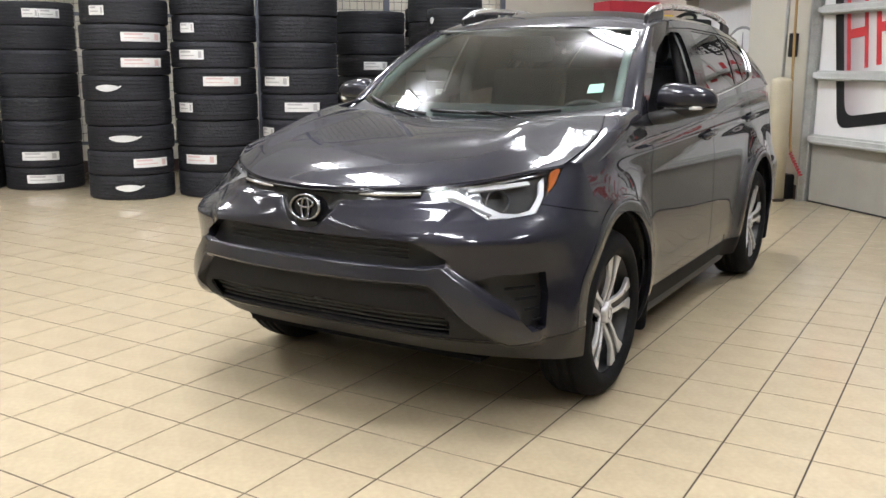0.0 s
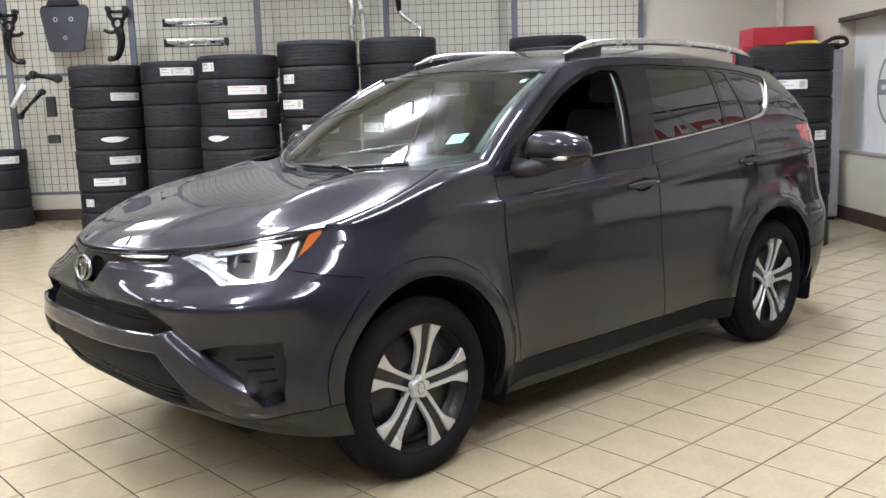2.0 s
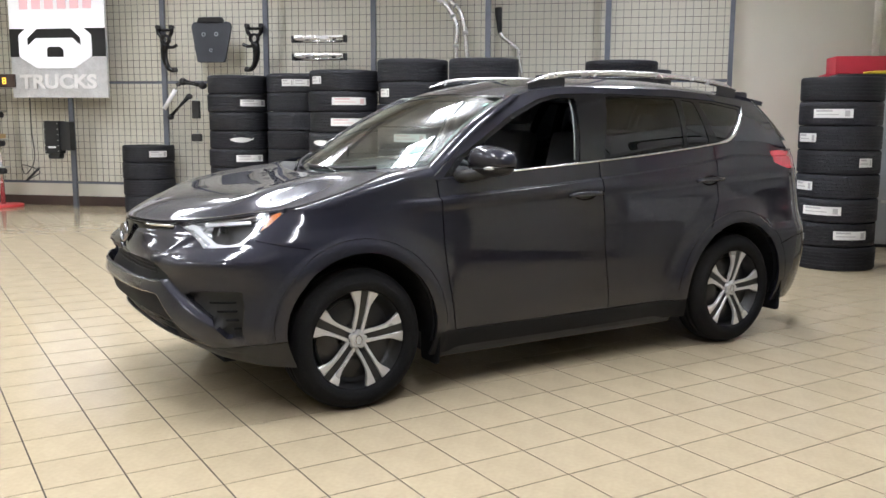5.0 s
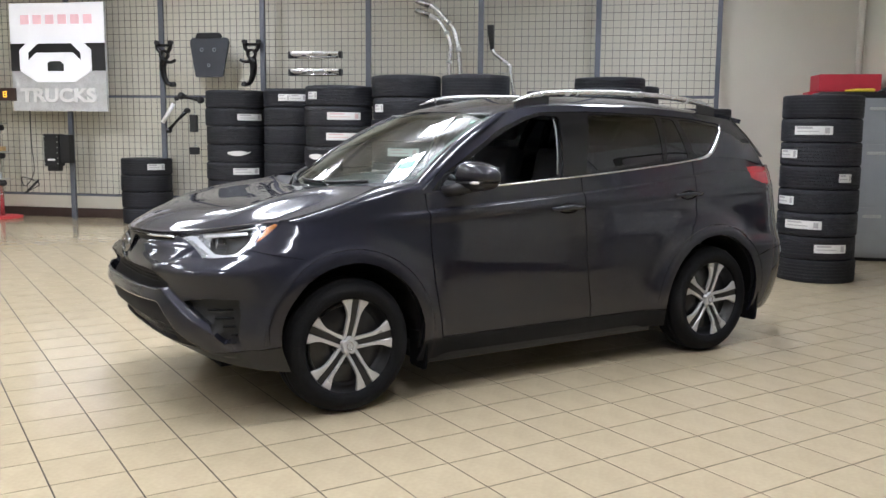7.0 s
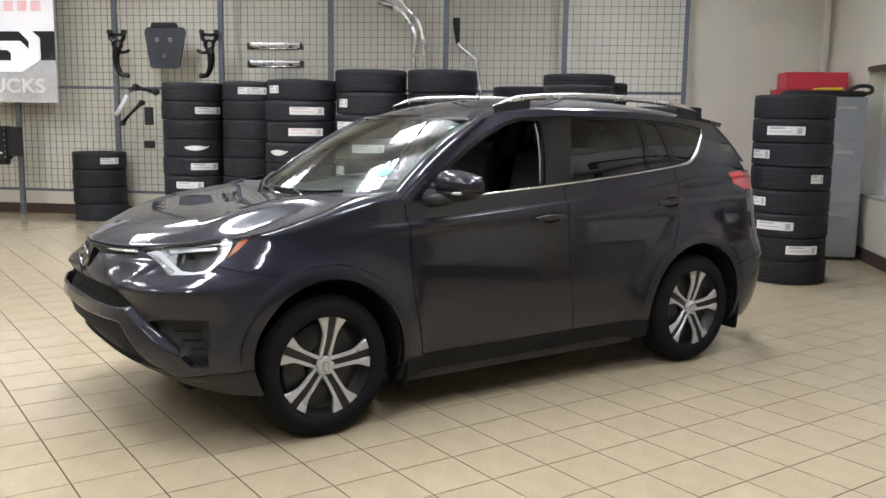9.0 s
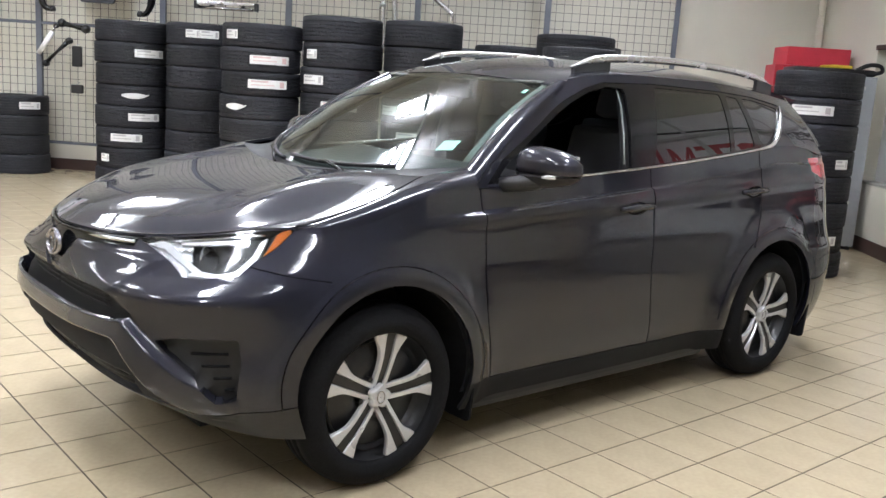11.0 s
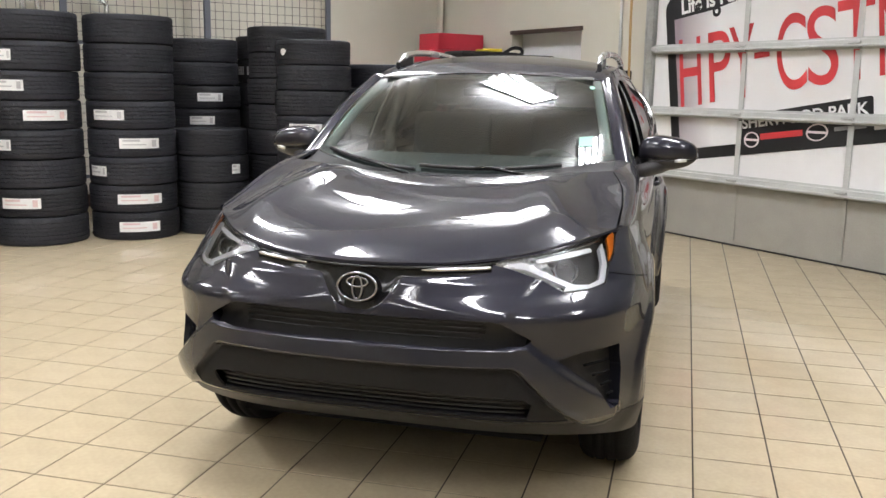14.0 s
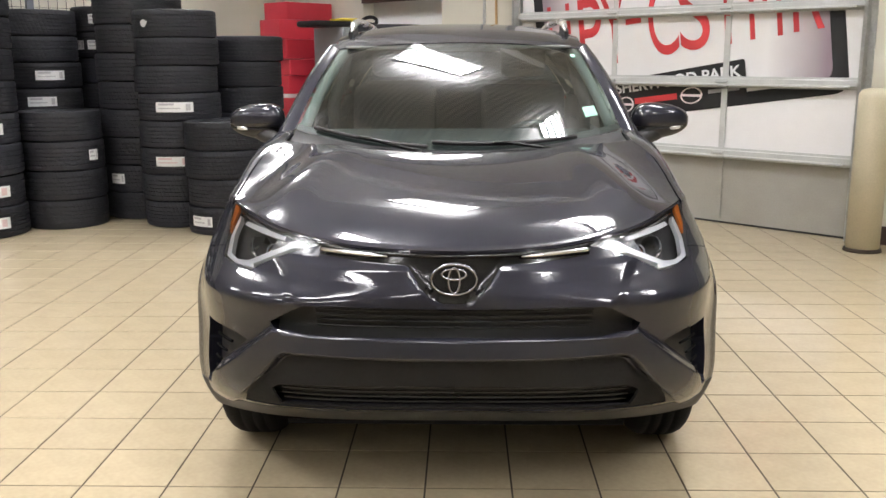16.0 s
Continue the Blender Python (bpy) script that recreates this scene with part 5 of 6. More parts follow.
for y in AXLES:
    for s in BOTH:
        wheel(Matrix.Translation((0.787 * s, y, 0.3525)) @ pose(0, 0, 0, 0, 90 * s) @ pose(0, 0, 0, 0, 0, 0 if y else 2), s)

# wheel wells, flaps, underside
for c in AXLES:
    for s in BOTH:
        bm = bmesh.new()
        rows = []
        for x in (0.50, 0.70, 0.86):
            rows.append([bm.verts.new((x * s, c + 0.442 * math.cos(radians(q)), HUB_Z + 0.442 * math.sin(radians(q)))) for q in range(-6, 187, 8)])
        for a, b in zip(rows, rows[1:]):
            for i in range(len(a) - 1):
                bm.faces.new((a[i], a[i + 1], b[i + 1], b[i]))
        bm.faces.new(rows[0])
        cpart("wheel_liner", bm, LINER, None, "black wheel arch liner")
        bm = slab(rounded([(0.715, 0.165), (0.885, 0.165), (0.905, 0.50), (0.715, 0.50)], 0.025), 0.012, m=Matrix.Translation((0, c + 0.445, 0)))
        if s < 0:
            bmesh.ops.transform(bm, matrix=Matrix.Diagonal((-1, 1, 1, 1)), verts=bm.verts[:])
            bmesh.ops.reverse_faces(bm, faces=bm.faces[:])
        cpart("mud_flap", bm, LINER, None, "black rubber mud flap")
cpart("underbody", box(1.20, 3.7, 0.16, 0, 1.46, 0.34, bevel=0.03), BLACK, None, "black underside")
# two unseen low panels, added to deepen the shadow under the car
cpart("floor_pan", box(1.64, 1.70, 0.17, 0, 1.33, 0.265, bevel=0.03), BLACK)
cpart("undertray", box(1.16, 0.80, 0.02, 0, -0.18, 0.262), LINER)
cpart("radiator_block", box(0.96, 0.10, 0.46, 0, -0.60, 0.60), BLACK)

# -- cabin inside --
cpart("dashboard", (lambda bm: (bmesh.ops.transform(bm, matrix=pose(0, 0.62, 1.02, 8), verts=bm.verts[:]), bm)[1])(box(1.36, 0.62, 0.22, bevel=0.07)), TRIM, None, "dark grey dashboard", True)
cpart("cabin_floor", box(1.50, 2.6, 0.06, 0, 1.85, 0.52), TRIM)
for s in BOTH:
    cpart("door_lining", box(0.05, 2.1, 0.55, 0.76 * s, 1.55, 0.84, bevel=0.02), TRIM)
cpart("headliner", box(1.10, 2.06, 0.012, 0, 2.05, 1.548, bevel=0.005), LIGHT_TRIM, None, "light grey roof lining")
cpart("rear_bulkhead", box(1.40, 0.05, 0.75, 0, 3.02, 0.95), TRIM)
for s in BOTH:
    x = 0.37 * s
    seat = cpart("front_seat", box(0.50, 0.52, 0.16, x, 1.42, 0.72, bevel=0.05), SEAT, None, "charcoal cloth front seat", True)
    b = box(0.48, 0.13, 0.62, 0, 0, 0.31, bevel=0.05)
    bmesh.ops.transform(b, matrix=pose(x, 1.66, 0.74, -14), verts=b.verts[:])
    cpart("backrest", b, SEAT, seat, "", True)
    b = box(0.26, 0.09, 0.18, 0, 0, 0.76, bevel=0.04)
    bmesh.ops.transform(b, matrix=pose(x, 1.66, 0.74, -14), verts=b.verts[:])
    cpart("headrest", b, SEAT, seat, "", True)
    cpart("pillar_trim", tube([(0.70 * s, 1.53, 1.0), (0.69 * s, 1.54, 1.25), (0.61 * s, 1.56, 1.54)], 0.035, 8), TRIM, None, "dark grey inner pillar", True)
    cpart("pillar_trim", tube([tuple(Vector(screen(0.985, v)) * 1 + Vector((-0.02, 0.03, -0.012))) if s > 0 else tuple(Vector((-screen(0.985, v)[0] + 0.02, screen(0.985, v)[1] + 0.03, screen(0.985, v)[2] - 0.012))) for v in span(0.0, 1.0, 8)], 0.025, 8), LIGHT_TRIM, None, "light grey inner pillar", True)
bench = cpart("rear_bench", box(1.30, 0.50, 0.16, 0, 2.35, 0.74, bevel=0.05), SEAT, None, "charcoal cloth rear bench", True)
b = box(1.28, 0.14, 0.60, 0, 0, 0.30, bevel=0.05)
bmesh.ops.transform(b, matrix=pose(0, 2.62, 0.76, -14), verts=b.verts[:])
cpart("backrest", b, SEAT, bench, "", True)
WHEEL_M = pose(0.37, 0.98, 1.02, -65)
bm = tube([tuple(WHEEL_M @ Vector((0.18 * math.cos(2 * math.pi * i / 40), 0.18 * math.sin(2 * math.pi * i / 40), 0))) for i in range(41)], 0.016, 8)
steer = cpart("steering_wheel", bm, TRIM, None, "dark steering wheel", True)
for a, b in (((-0.17, 0, 0), (-0.06, 0, -0.02)), ((0.17, 0, 0), (0.06, 0, -0.02)), ((0, -0.17, 0), (0, -0.06, -0.02))):
    cpart("spoke", tube([tuple(WHEEL_M @ Vector(a)), tuple(WHEEL_M @ Vector(b))], 0.018, 6), TRIM, steer)
cpart("hub", cyl(0.07, 0.04, WHEEL_M @ Matrix.Translation((0, 0, -0.03)), 20, bevel=0.01), TRIM, steer, "", True)
bm = box(0.24, 0.03, 0.07, 0, 1.02, 1.485, bevel=0.012)
cpart("rear_view_mirror", bm, BLACK, None, "black rear-view mirror", True)


# ---- tyre stacks ----
def tyre_mesh(r, h, seed):
    """A tyre lying flat, from z = 0 to h: sidewalls, rounded shoulders and a cut tread."""
    rnd = random.Random(seed)
    n, k = 84, 7
    bm = bmesh.new()
    prof = [(r * 0.60, h * 0.12), (r * 0.62, h * 0.05), (r * 0.80, 0.0), (r * 0.945, h * 0.010), (r * 0.982, h * 0.036)]
    grooves = [0.22, 0.37, 0.5, 0.63, 0.78]
    tread = [(r * 0.996, h * 0.09)]
    for g in grooves:
        tread += [(r, h * (g - 0.02)), (r * 0.985, h * (g - 0.012)), (r * 0.985, h * (g + 0.012)), (r, h * (g + 0.02))]
    tread.append((r * 0.996, h * 0.91))
    top = [(p, h - z) for p, z in prof[::-1]]
    all_rings = prof + tread + top
    rings = []
    for idx, (p, z) in enumerate(all_rings):
        ring = []
        for i in range(n):
            q = p
            if len(prof) <= idx < len(prof) + len(tread) and (i + idx // 4) % 3 == 0:
                q = p * 0.990
            a = 2 * math.pi * (i + 0.35 * idx) / n
            ring.append(bm.verts.new((q * math.cos(a), q * math.sin(a), z)))
        rings.append(ring)
    for p, q in zip(rings, rings[1:]):
        for i in range(n):
            bm.faces.new((p[i], p[(i + 1) % n], q[(i + 1) % n], q[i]))
    for i in range(n):
        bm.faces.new((rings[-1][i], rings[-1][(i + 1) % n], rings[0][(i + 1) % n], rings[0][i]))
    me = bpy.data.meshes.new("tyre")
    bm.to_mesh(me)
    bm.free()
    for q in me.polygons:
        q.use_smooth = True
    me.materials.append(RUBBER)
    me.set_sharp_from_angle(angle=radians(35))
    return me


def tread_label(parent, r, h, centre, width, kind, high=0.36):
    """A paper label wrapped on the tread: white sheet with bars of print; kind 'torn' is a peeled strip."""
    bm = bmesh.new()
    n = 10
    half = width / r / 2
    for j in range(n):
        a0, a1 = centre - half + 2 * half * j / n, centre - half + 2 * half * (j + 1) / n
        s, e = j / n, (j + 1) / n
        if kind == "torn":
            lo = lambda q: h * (0.36 + 0.16 * (q - 0.45) ** 2 * 4)
            hi = lambda q: lo(q) + h * (0.06 + 0.22 * math.sin(math.pi * min(1, q * 1.1)) ** 0.8)
        else:
            lo = lambda q: h * (0.5 - high / 2)
            hi = lambda q: h * (0.5 + high / 2)
        v = [bm.verts.new(((r + 0.003) * math.cos(a), (r + 0.003) * math.sin(a), z)) for a, z in ((a0, lo(s)), (a1, lo(e)), (a1, hi(e)), (a0, hi(s)))]
        bm.faces.new(v)
    bmesh.ops.remove_doubles(bm, verts=bm.verts[:], dist=1e-5)
    lab = part("label", bm, LABEL, parent, "white paper tread label" if kind != "torn" else "torn white paper label", True)
    if kind != "torn":
        for z0, z1, s, e in ((0.57, 0.64, 0.08, 0.50), (0.44, 0.48, 0.08, 0.66), (0.38, 0.62, 0.80, 0.92)):
            bm = bmesh.new()
            m = 5
            zz = [h * (0.5 + (q - 0.5) * high / 0.36) for q in (z0, z1)]
            row = []
            for j in range(m):
                a = centre - half + 2 * half * (s + (e - s) * j / (m - 1))
                row.append([bm.verts.new(((r + 0.0042) * math.cos(a), (r + 0.0042) * math.sin(a), z)) for z in zz])
            for p, q in zip(row, row[1:]):
                bm.faces.new((p[0], q[0], q[1], p[1]))
            part("print", bm, LABEL_RED if kind == "red" else LABEL_INK, lab)


TYRES = {}


def tyre_stack(x, y, r, h, count, labels, seed, lean=0.012):
    """Tyres lying on one another; labels: level -> list of (bearing in degrees, width, kind)."""
    rnd = random.Random(seed)
    r *= 1.02
    for level in range(count):
        key = (r, h, level % 3)
        if key not in TYRES:
            TYRES[key] = tyre_mesh(r, h, level)
        ob = new("tyre", TYRES[key])
        yaw = rnd.uniform(0, 360)
        ob.matrix_basis = pose(x + rnd.uniform(-lean, lean), y + rnd.uniform(-lean, lean), level * h, 0, 0, yaw)
        marks = labels.get(level, ())
        tagged(ob, "new black winter tyre in a stack" + (" with paper tread label" if marks else ""), "tyre", "tyre stacks")
        for bearing, width, kind in marks:
            tread_label(ob, r, h, radians(bearing - yaw), width, kind)


# bearings: -90 looks towards -y, 0 towards +x
tyre_stack(-9.20, 1.45, 0.37, 0.25, 4, {3: [(8, 0.27, "plain")]}, 1)
tyre_stack(-7.52, 2.32, 0.42, 0.248, 8, {1: [(-70, 0.13, "plain")], 2: [(-32, 0.37, "plain")], 3: [(-2, 0.38, "plain")], 4: [(-18, 0.32, "torn")], 6: [(8, 0.38, "plain")]}, 2)
tyre_stack(-6.88, 2.90, 0.40, 0.25, 8, {0: [(-36, 0.38, "plain")], 1: [(-40, 0.38, "plain")], 7: [(-40, 0.16, "plain"), (-13, 0.22, "plain")]}, 3)
tyre_stack(-5.50, 2.95, 0.42, 0.249, 8, {0: [(-44, 0.28, "torn")], 1: [(-12, 0.38, "red")], 2: [(-49, 0.32, "torn")], 4: [(-64, 0.26, "torn")], 5: [(-20, 0.42, "red")], 6: [(-15, 0.43, "red")], 7: [(-77, 0.17, "plain")]}, 4)
tyre_stack(-4.88, 3.58, 0.42, 0.264, 8, {1: [(-73, 0.35, "red")], 3: [(-91, 0.19, "plain")], 4: [(-35, 0.39, "red")], 5: [(-76, 0.28, "plain")], 6: [(-84, 0.17, "plain")]}, 5)
tyre_stack(-4.23, 4.17, 0.405, 0.264, 8, {0: [(-52, 0.38, "red")], 1: [(-48, 0.42, "red")], 2: [(-108, 0.22, "plain")], 3: [(-47, 0.37, "plain")], 4: [(-87, 0.32, "plain")]}, 6)
tyre_stack(-3.64, 4.68, 0.35, 0.262, 4, {2: [(-22, 0.10, "plain")]}, 7)
tyre_stack(-2.58, 4.80, 0.36, 0.240, 8, {2: [(-87, 0.30, "red")], 4: [(-81, 0.33, "plain")], 7: [(-117, 0.08, "torn")]}, 8)
tyre_stack(-3.08, 5.28, 0.40, 0.259, 8, {1: [(-112, 0.15, "plain")]}, 9)
tyre_stack(-2.06, 4.40, 0.35, 0.243, 4, {0: [(-118, 0.22, "plain")]}, 10)
tyre_stack(-4.18, 5.42, 0.40, 0.245, 8, {4: [(-61, 0.26, "plain")], 5: [(-49, 0.27, "plain")]}, 11)
tyre_stack(-3.62, 6.05, 0.40, 0.252, 8, {6: [(-125, 0.15, "plain"), (-95, 0.18, "plain")], 7: [(-90, 0.19, "plain")]}, 12)
tyre_stack(-2.20, 5.75, 0.38, 0.245, 7, {}, 13)
tyre_stack(-0.73, 5.98, 0.37, 0.2285, 8, {1: [(-30, 0.32, "plain")], 2: [(-75, 0.37, "plain")], 3: [(-108, 0.24, "plain")], 4: [(-16, 0.14, "plain")], 5: [(-106, 0.24, "plain")], 6: [(-66, 0.36, "plain")]}, 14)


# ---- things hung on the wire screen ----
def hung(name, label, category, b, z=0.0, out=0.035):
    """A thing on the screen: local x runs along the screen, -y points into the room."""
    return thing(name, label, category, at(GRID_A + out, b, z, 90))


def truck_sign():
    ob = hung("wall_sign", "square truck sign with lit white shapes on tread plate", "sign", -7.49, 1.70, 0.09)
    w, h = 1.62, 1.65
    part("backing", box(w, 0.05, h, w / 2, 0.03, h / 2, bevel=0.006), TREAD_PLATE, ob, "diamond tread plate")
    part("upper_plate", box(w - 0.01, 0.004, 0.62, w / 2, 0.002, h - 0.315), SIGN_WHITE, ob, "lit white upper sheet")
    part("black_band", box(w, 0.006, 0.42, w / 2, 0.0, 0.83), BLACK, ob, "black cross band")
    sx, sz = 0.00309, 0.00289
    q = lambda pts: [((x - 75) * sx, (600 - y) * sz) for x, y in pts]
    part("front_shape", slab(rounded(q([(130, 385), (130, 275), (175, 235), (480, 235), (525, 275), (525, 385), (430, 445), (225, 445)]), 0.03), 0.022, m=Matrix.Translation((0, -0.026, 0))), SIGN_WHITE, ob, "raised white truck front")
    part("grille_shape", slab(q([(180, 328), (180, 290), (235, 242), (420, 242), (470, 290), (470, 330), (428, 290), (225, 290)]), 0.003, m=Matrix.Translation((0, -0.029, 0))), BLACK, ob)
    part("intake_shape", slab(q([(285, 388), (285, 346), (300, 335), (355, 335), (375, 350), (375, 388)]), 0.003, m=Matrix.Translation((0, -0.029, 0))), BLACK, ob)
    lettering("TRUCKS", 0.285, WHITE, ob, pose(0.80, -0.006, 0.235, 90), label="raised white letters TRUCKS", depth=0.012, wide=1.22, bold=0.010)
    for k in range(6):
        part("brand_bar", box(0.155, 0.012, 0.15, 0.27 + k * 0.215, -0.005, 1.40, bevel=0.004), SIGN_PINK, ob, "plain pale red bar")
    for z in (0.2, 1.45):
        part("bracket", box(0.3, 0.03, 0.04, w / 2, 0.07, z), GALV, ob)


truck_sign()


def accessory_box():
    ob = hung("accessory_case", "black riveted steel accessory case on the screen", "case", -6.94, 0.80)
    part("body", box(0.26, 0.16, 0.50, 0.13, -0.06, 0.30, bevel=0.012), BLACK, ob)
    part("side_body", box(0.17, 0.13, 0.44, 0.345, -0.045, 0.32, bevel=0.012), BLACK, ob)
    part("foot", box(0.20, 0.12, 0.10, 0.13, -0.05, 0.02, bevel=0.02), BLACK, ob)
    for x in (0.02, 0.24):
        for k in range(6):
            part("rivet", cyl(0.008, 0.008, pose(x, -0.14, 0.09 + k * 0.084, 90), 8), GALV, ob)
    part("name_bar", box(0.13, 0.003, 0.03, 0.13, -0.1415, 0.15), WHITE, ob, "plain white bar")


accessory_box()


def skid_plate():
    ob = hung("skid_plate", "dark grey pressed steel skid plate", "skid plate", -4.50, 2.22)
    part("plate", slab(rounded([(0.11, 0), (0.54, 0), (0.63, 0.52), (0.60, 0.585), (0.03, 0.585), (0.0, 0.52)], 0.03), 0.035, m=pose(0, -0.05, 0, -6)), DARK_STEEL, ob)
    part("flange", slab(rounded([(0.10, 0), (0.53, 0), (0.50, 0.07), (0.14, 0.07)], 0.02), 0.03, m=pose(0, -0.015, 0.575, 25)), DARK_STEEL, ob)
    for x, z, r in ((0.22, 0.40, 0.030), (0.42, 0.40, 0.030), (0.33, 0.17, 0.026)):
        part("hole_rim", spin([(r * 0.6, 0.0), (r * 0.7, 0.006), (r, 0.004), (r, 0.0)], 20, m=pose(x, -0.055 + 0.1 * (z - 0.3) * 0.3, z, 90)), LOCKER, ob)


skid_plate()


def control_arm(b, flip):
    ob = hung("control_arm", "black forged steering knuckle hung upright", "suspension arm", b, 2.08)
    s = -1 if flip else 1
    part("ring", spin([(0.046, -0.035), (0.074, -0.035), (0.080, 0.0), (0.074, 0.035), (0.046, 0.035), (0.042, 0.0)], 24, m=pose(0.03 * s, -0.05, 0.47, 90), closed=True), GLOSS_BLACK, ob, "bearing ring", True)
    for x in (-0.08, 0.13):
        part("prong", tube(smooth_path([(0.03 * s + (x - 0.03) * 0.5 * s, -0.05, 0.50), (x * s, -0.055, 0.57), (x * 1.05 * s, -0.055, 0.65)], 4), 0.03, 8, taper=None), GLOSS_BLACK, ob, "", True)
        part("bush", spin([(0.012, -0.03), (0.034, -0.03), (0.034, 0.03), (0.012, 0.03)], 16, m=pose(x * 1.05 * s, -0.055, 0.65, 90), closed=True), BLACK, ob, "", True)
    part("bridge", tube([(-0.075 * s, -0.05, 0.61), (0.13 * s, -0.05, 0.61)], 0.022, 8), GLOSS_BLACK, ob, "", True)
    path = smooth_path([(0.03 * s, -0.05, 0.41), (0.0, -0.05, 0.30), (0.015 * s, -0.05, 0.16), (0.07 * s, -0.05, 0.05), (0.16 * s, -0.04, 0.02)], 5)
    part("arm", tube(path, 0.04, 8, taper=[0.064 - 0.036 * i / (len(path) - 1) for i in range(len(path))]), GLOSS_BLACK, ob, "", True)
    part("ball_joint", spin([(0.0, -0.03), (0.036, -0.03), (0.042, 0.0), (0.028, 0.035), (0.0, 0.04)], 16, m=pose(0.16 * s, -0.04, 0.03)), BLACK, ob, "", True)
    part("branch", tube(smooth_path([(0.03 * s, -0.05, 0.37), (0.13 * s, -0.05, 0.36), (0.21 * s, -0.05, 0.39)], 4), 0.024, 8), GLOSS_BLACK, ob, "", True)


control_arm(-4.92, False)
control_arm(-3.46, True)


def running_board(z):
    ob = hung("running_board", "short chrome running board with black ends", "running board", -2.90, z)
    part("step", box(0.74, 0.09, 0.045, 0.40, -0.06, 0.075, bevel=0.012), ALU, ob, "polished tread")
    part("lower_tube", tube([(0.05, -0.07, 0.015), (0.75, -0.07, 0.015)], 0.022, 12), CHROME, ob, "", True)
    for x in (0.015, 0.785):
        part("end_cap", box(0.04, 0.10, 0.10, x, -0.06, 0.05, bevel=0.01), BLACK, ob)
    for x in (0.2, 0.6):
        part("bracket", box(0.04, 0.06, 0.05, x, 0.0, 0.05), BLACK, ob)


running_board(2.48)
running_board(2.23)


def exhausts():
    ob = hung("exhaust_pipes", "pair of bent polished exhaust pipes", "exhaust pipe", -1.73)
    p = lambda x, y, d=-0.06: ((690 + x / 3 - 652) * 0.00833, d, 3.30 - y / 3 * 0.0079)
    for k, pts in enumerate(([(150, 10), (240, 45), (300, 110), (345, 165), (370, 260), (383, 420), (385, 560)], [(148, 60), (240, 100), (290, 150), (330, 240), (325, 330), (326, 420), (330, 560)])):
        path = smooth_path([p(x, y, -0.06 - 0.01 * k) for x, y in pts], 6)
        pipe = part("pipe", tube(path, 0.034, 12), ALU, ob, "", True)
        way = (Vector(path[0]) - Vector(path[6])).normalized()
        part("tip", tube([Vector(path[0]) - way * 0.02, Vector(path[0]) - way * 0.22], 0.044, 14), CHROME, ob, "chrome tail tip", True)
        for i in (14, 24):
            part("clamp", tube([path[i], path[i + 1]], 0.041, 12), GALV, ob, "", True)
    one = hung("tail_pipe", "cranked steel tail pipe with a black tip", "exhaust pipe", -1.73)
    path = smooth_path([p(x, y) for x, y in ((545, 270), (560, 295), (610, 335), (638, 362), (640, 400), (655, 480), (665, 560))], 5)
    part("pipe", tube(path, 0.028, 12), ALU, one, "", True)
    tip = [p(535, 145), p(538, 200), p(545, 275)]
    part("tip", tube(tip, 0.05, 14, taper=[0.050, 0.042, 0.028]), BLACK, one, "black tapered tip", True)
    part("hanger", tube([p(575, 390), p(620, 398), p(640, 396)], 0.007, 6), GALV, one)


exhausts()


def suspension_bits():
    shock = hung("shock_absorber", "white shock absorber hung by its eye", "shock absorber", -4.68, 0)
    a, b = Vector((-0.02, -0.07, 1.90)), Vector((-0.26, -0.07, 1.54))
    part("body", tube([a.lerp(b, 0.22), b], 0.032, 12), WHITE, shock, "white damper body", True)
    part("rod", tube([a, a.lerp(b, 0.3)], 0.012, 8), ALU, shock, "", True)
    part("eye", spin([(0.015, -0.02), (0.032, -0.02), (0.032, 0.02), (0.015, 0.02)], 16, m=pose(a.x, a.y, a.z, 90), closed=True), BLACK, shock, "", True)
    for x0, z0, x1, z1, r in ((0.05, 1.94, 0.36, 1.88, 0.045), (0.14, 1.72, -0.17, 1.42, 0.035)):
        ob = hung("suspension_link", "black suspension link with ball joint", "suspension link", -4.68, 0)
        part("link", tube([(x0, -0.07, z0), ((x0 + x1) / 2, -0.08, (z0 + z1) / 2), (x1, -0.07, z1)], r, 10, taper=[r, r * 0.55, r * 0.85]), GLOSS_BLACK, ob, "", True)
        for x, z in ((x0, z0), (x1, z1)):
            part("joint", spin([(0.0, -0.05), (r * 1.1, -0.05), (r * 1.25, 0.0), (r * 0.8, 0.04), (0.0, 0.045)], 16, m=pose(x, -0.07, z, 90)), BLACK, ob, "", True)
    for z, w, h in ((1.40, 0.12, 0.26), (1.06, 0.15, 0.11)):
        ob = hung("brake_pad_set", "small black boxed part hooked on the screen", "car part", -4.44, z)
        part("body", box(w, 0.06, h, 0, -0.05, h / 2, bevel=0.015), BLACK, ob)
        part("hook", tube([(0, 0.02, h + 0.03), (0, -0.03, h + 0.02), (0, -0.05, h - 0.01)], 0.006, 6), GALV, ob)


suspension_bits()


def sign_cable():
    ob = hung("cable", "thin black cable hanging from the sign", "cable", -7.25, 0.0)
    path = smooth_path([(0, 0.01, 1.72), (0.01, -0.01, 1.2), (0.03, -0.01, 0.75), (-0.12, -0.03, 0.52), (-0.18, -0.03, 0.66), (0.02, -0.03, 0.62), (0.12, -0.02, 0.55), (-0.05, -0.03, 0.45)], 8)
    part("lead", tube(path, 0.007, 6), BLACK, ob, "", True)
    part("bar", tube([(-0.10, -0.05, 0.42), (0.13, -0.05, 0.62)], 0.018, 8), BLACK, ob, "dark slanted bar", True)


sign_cable()


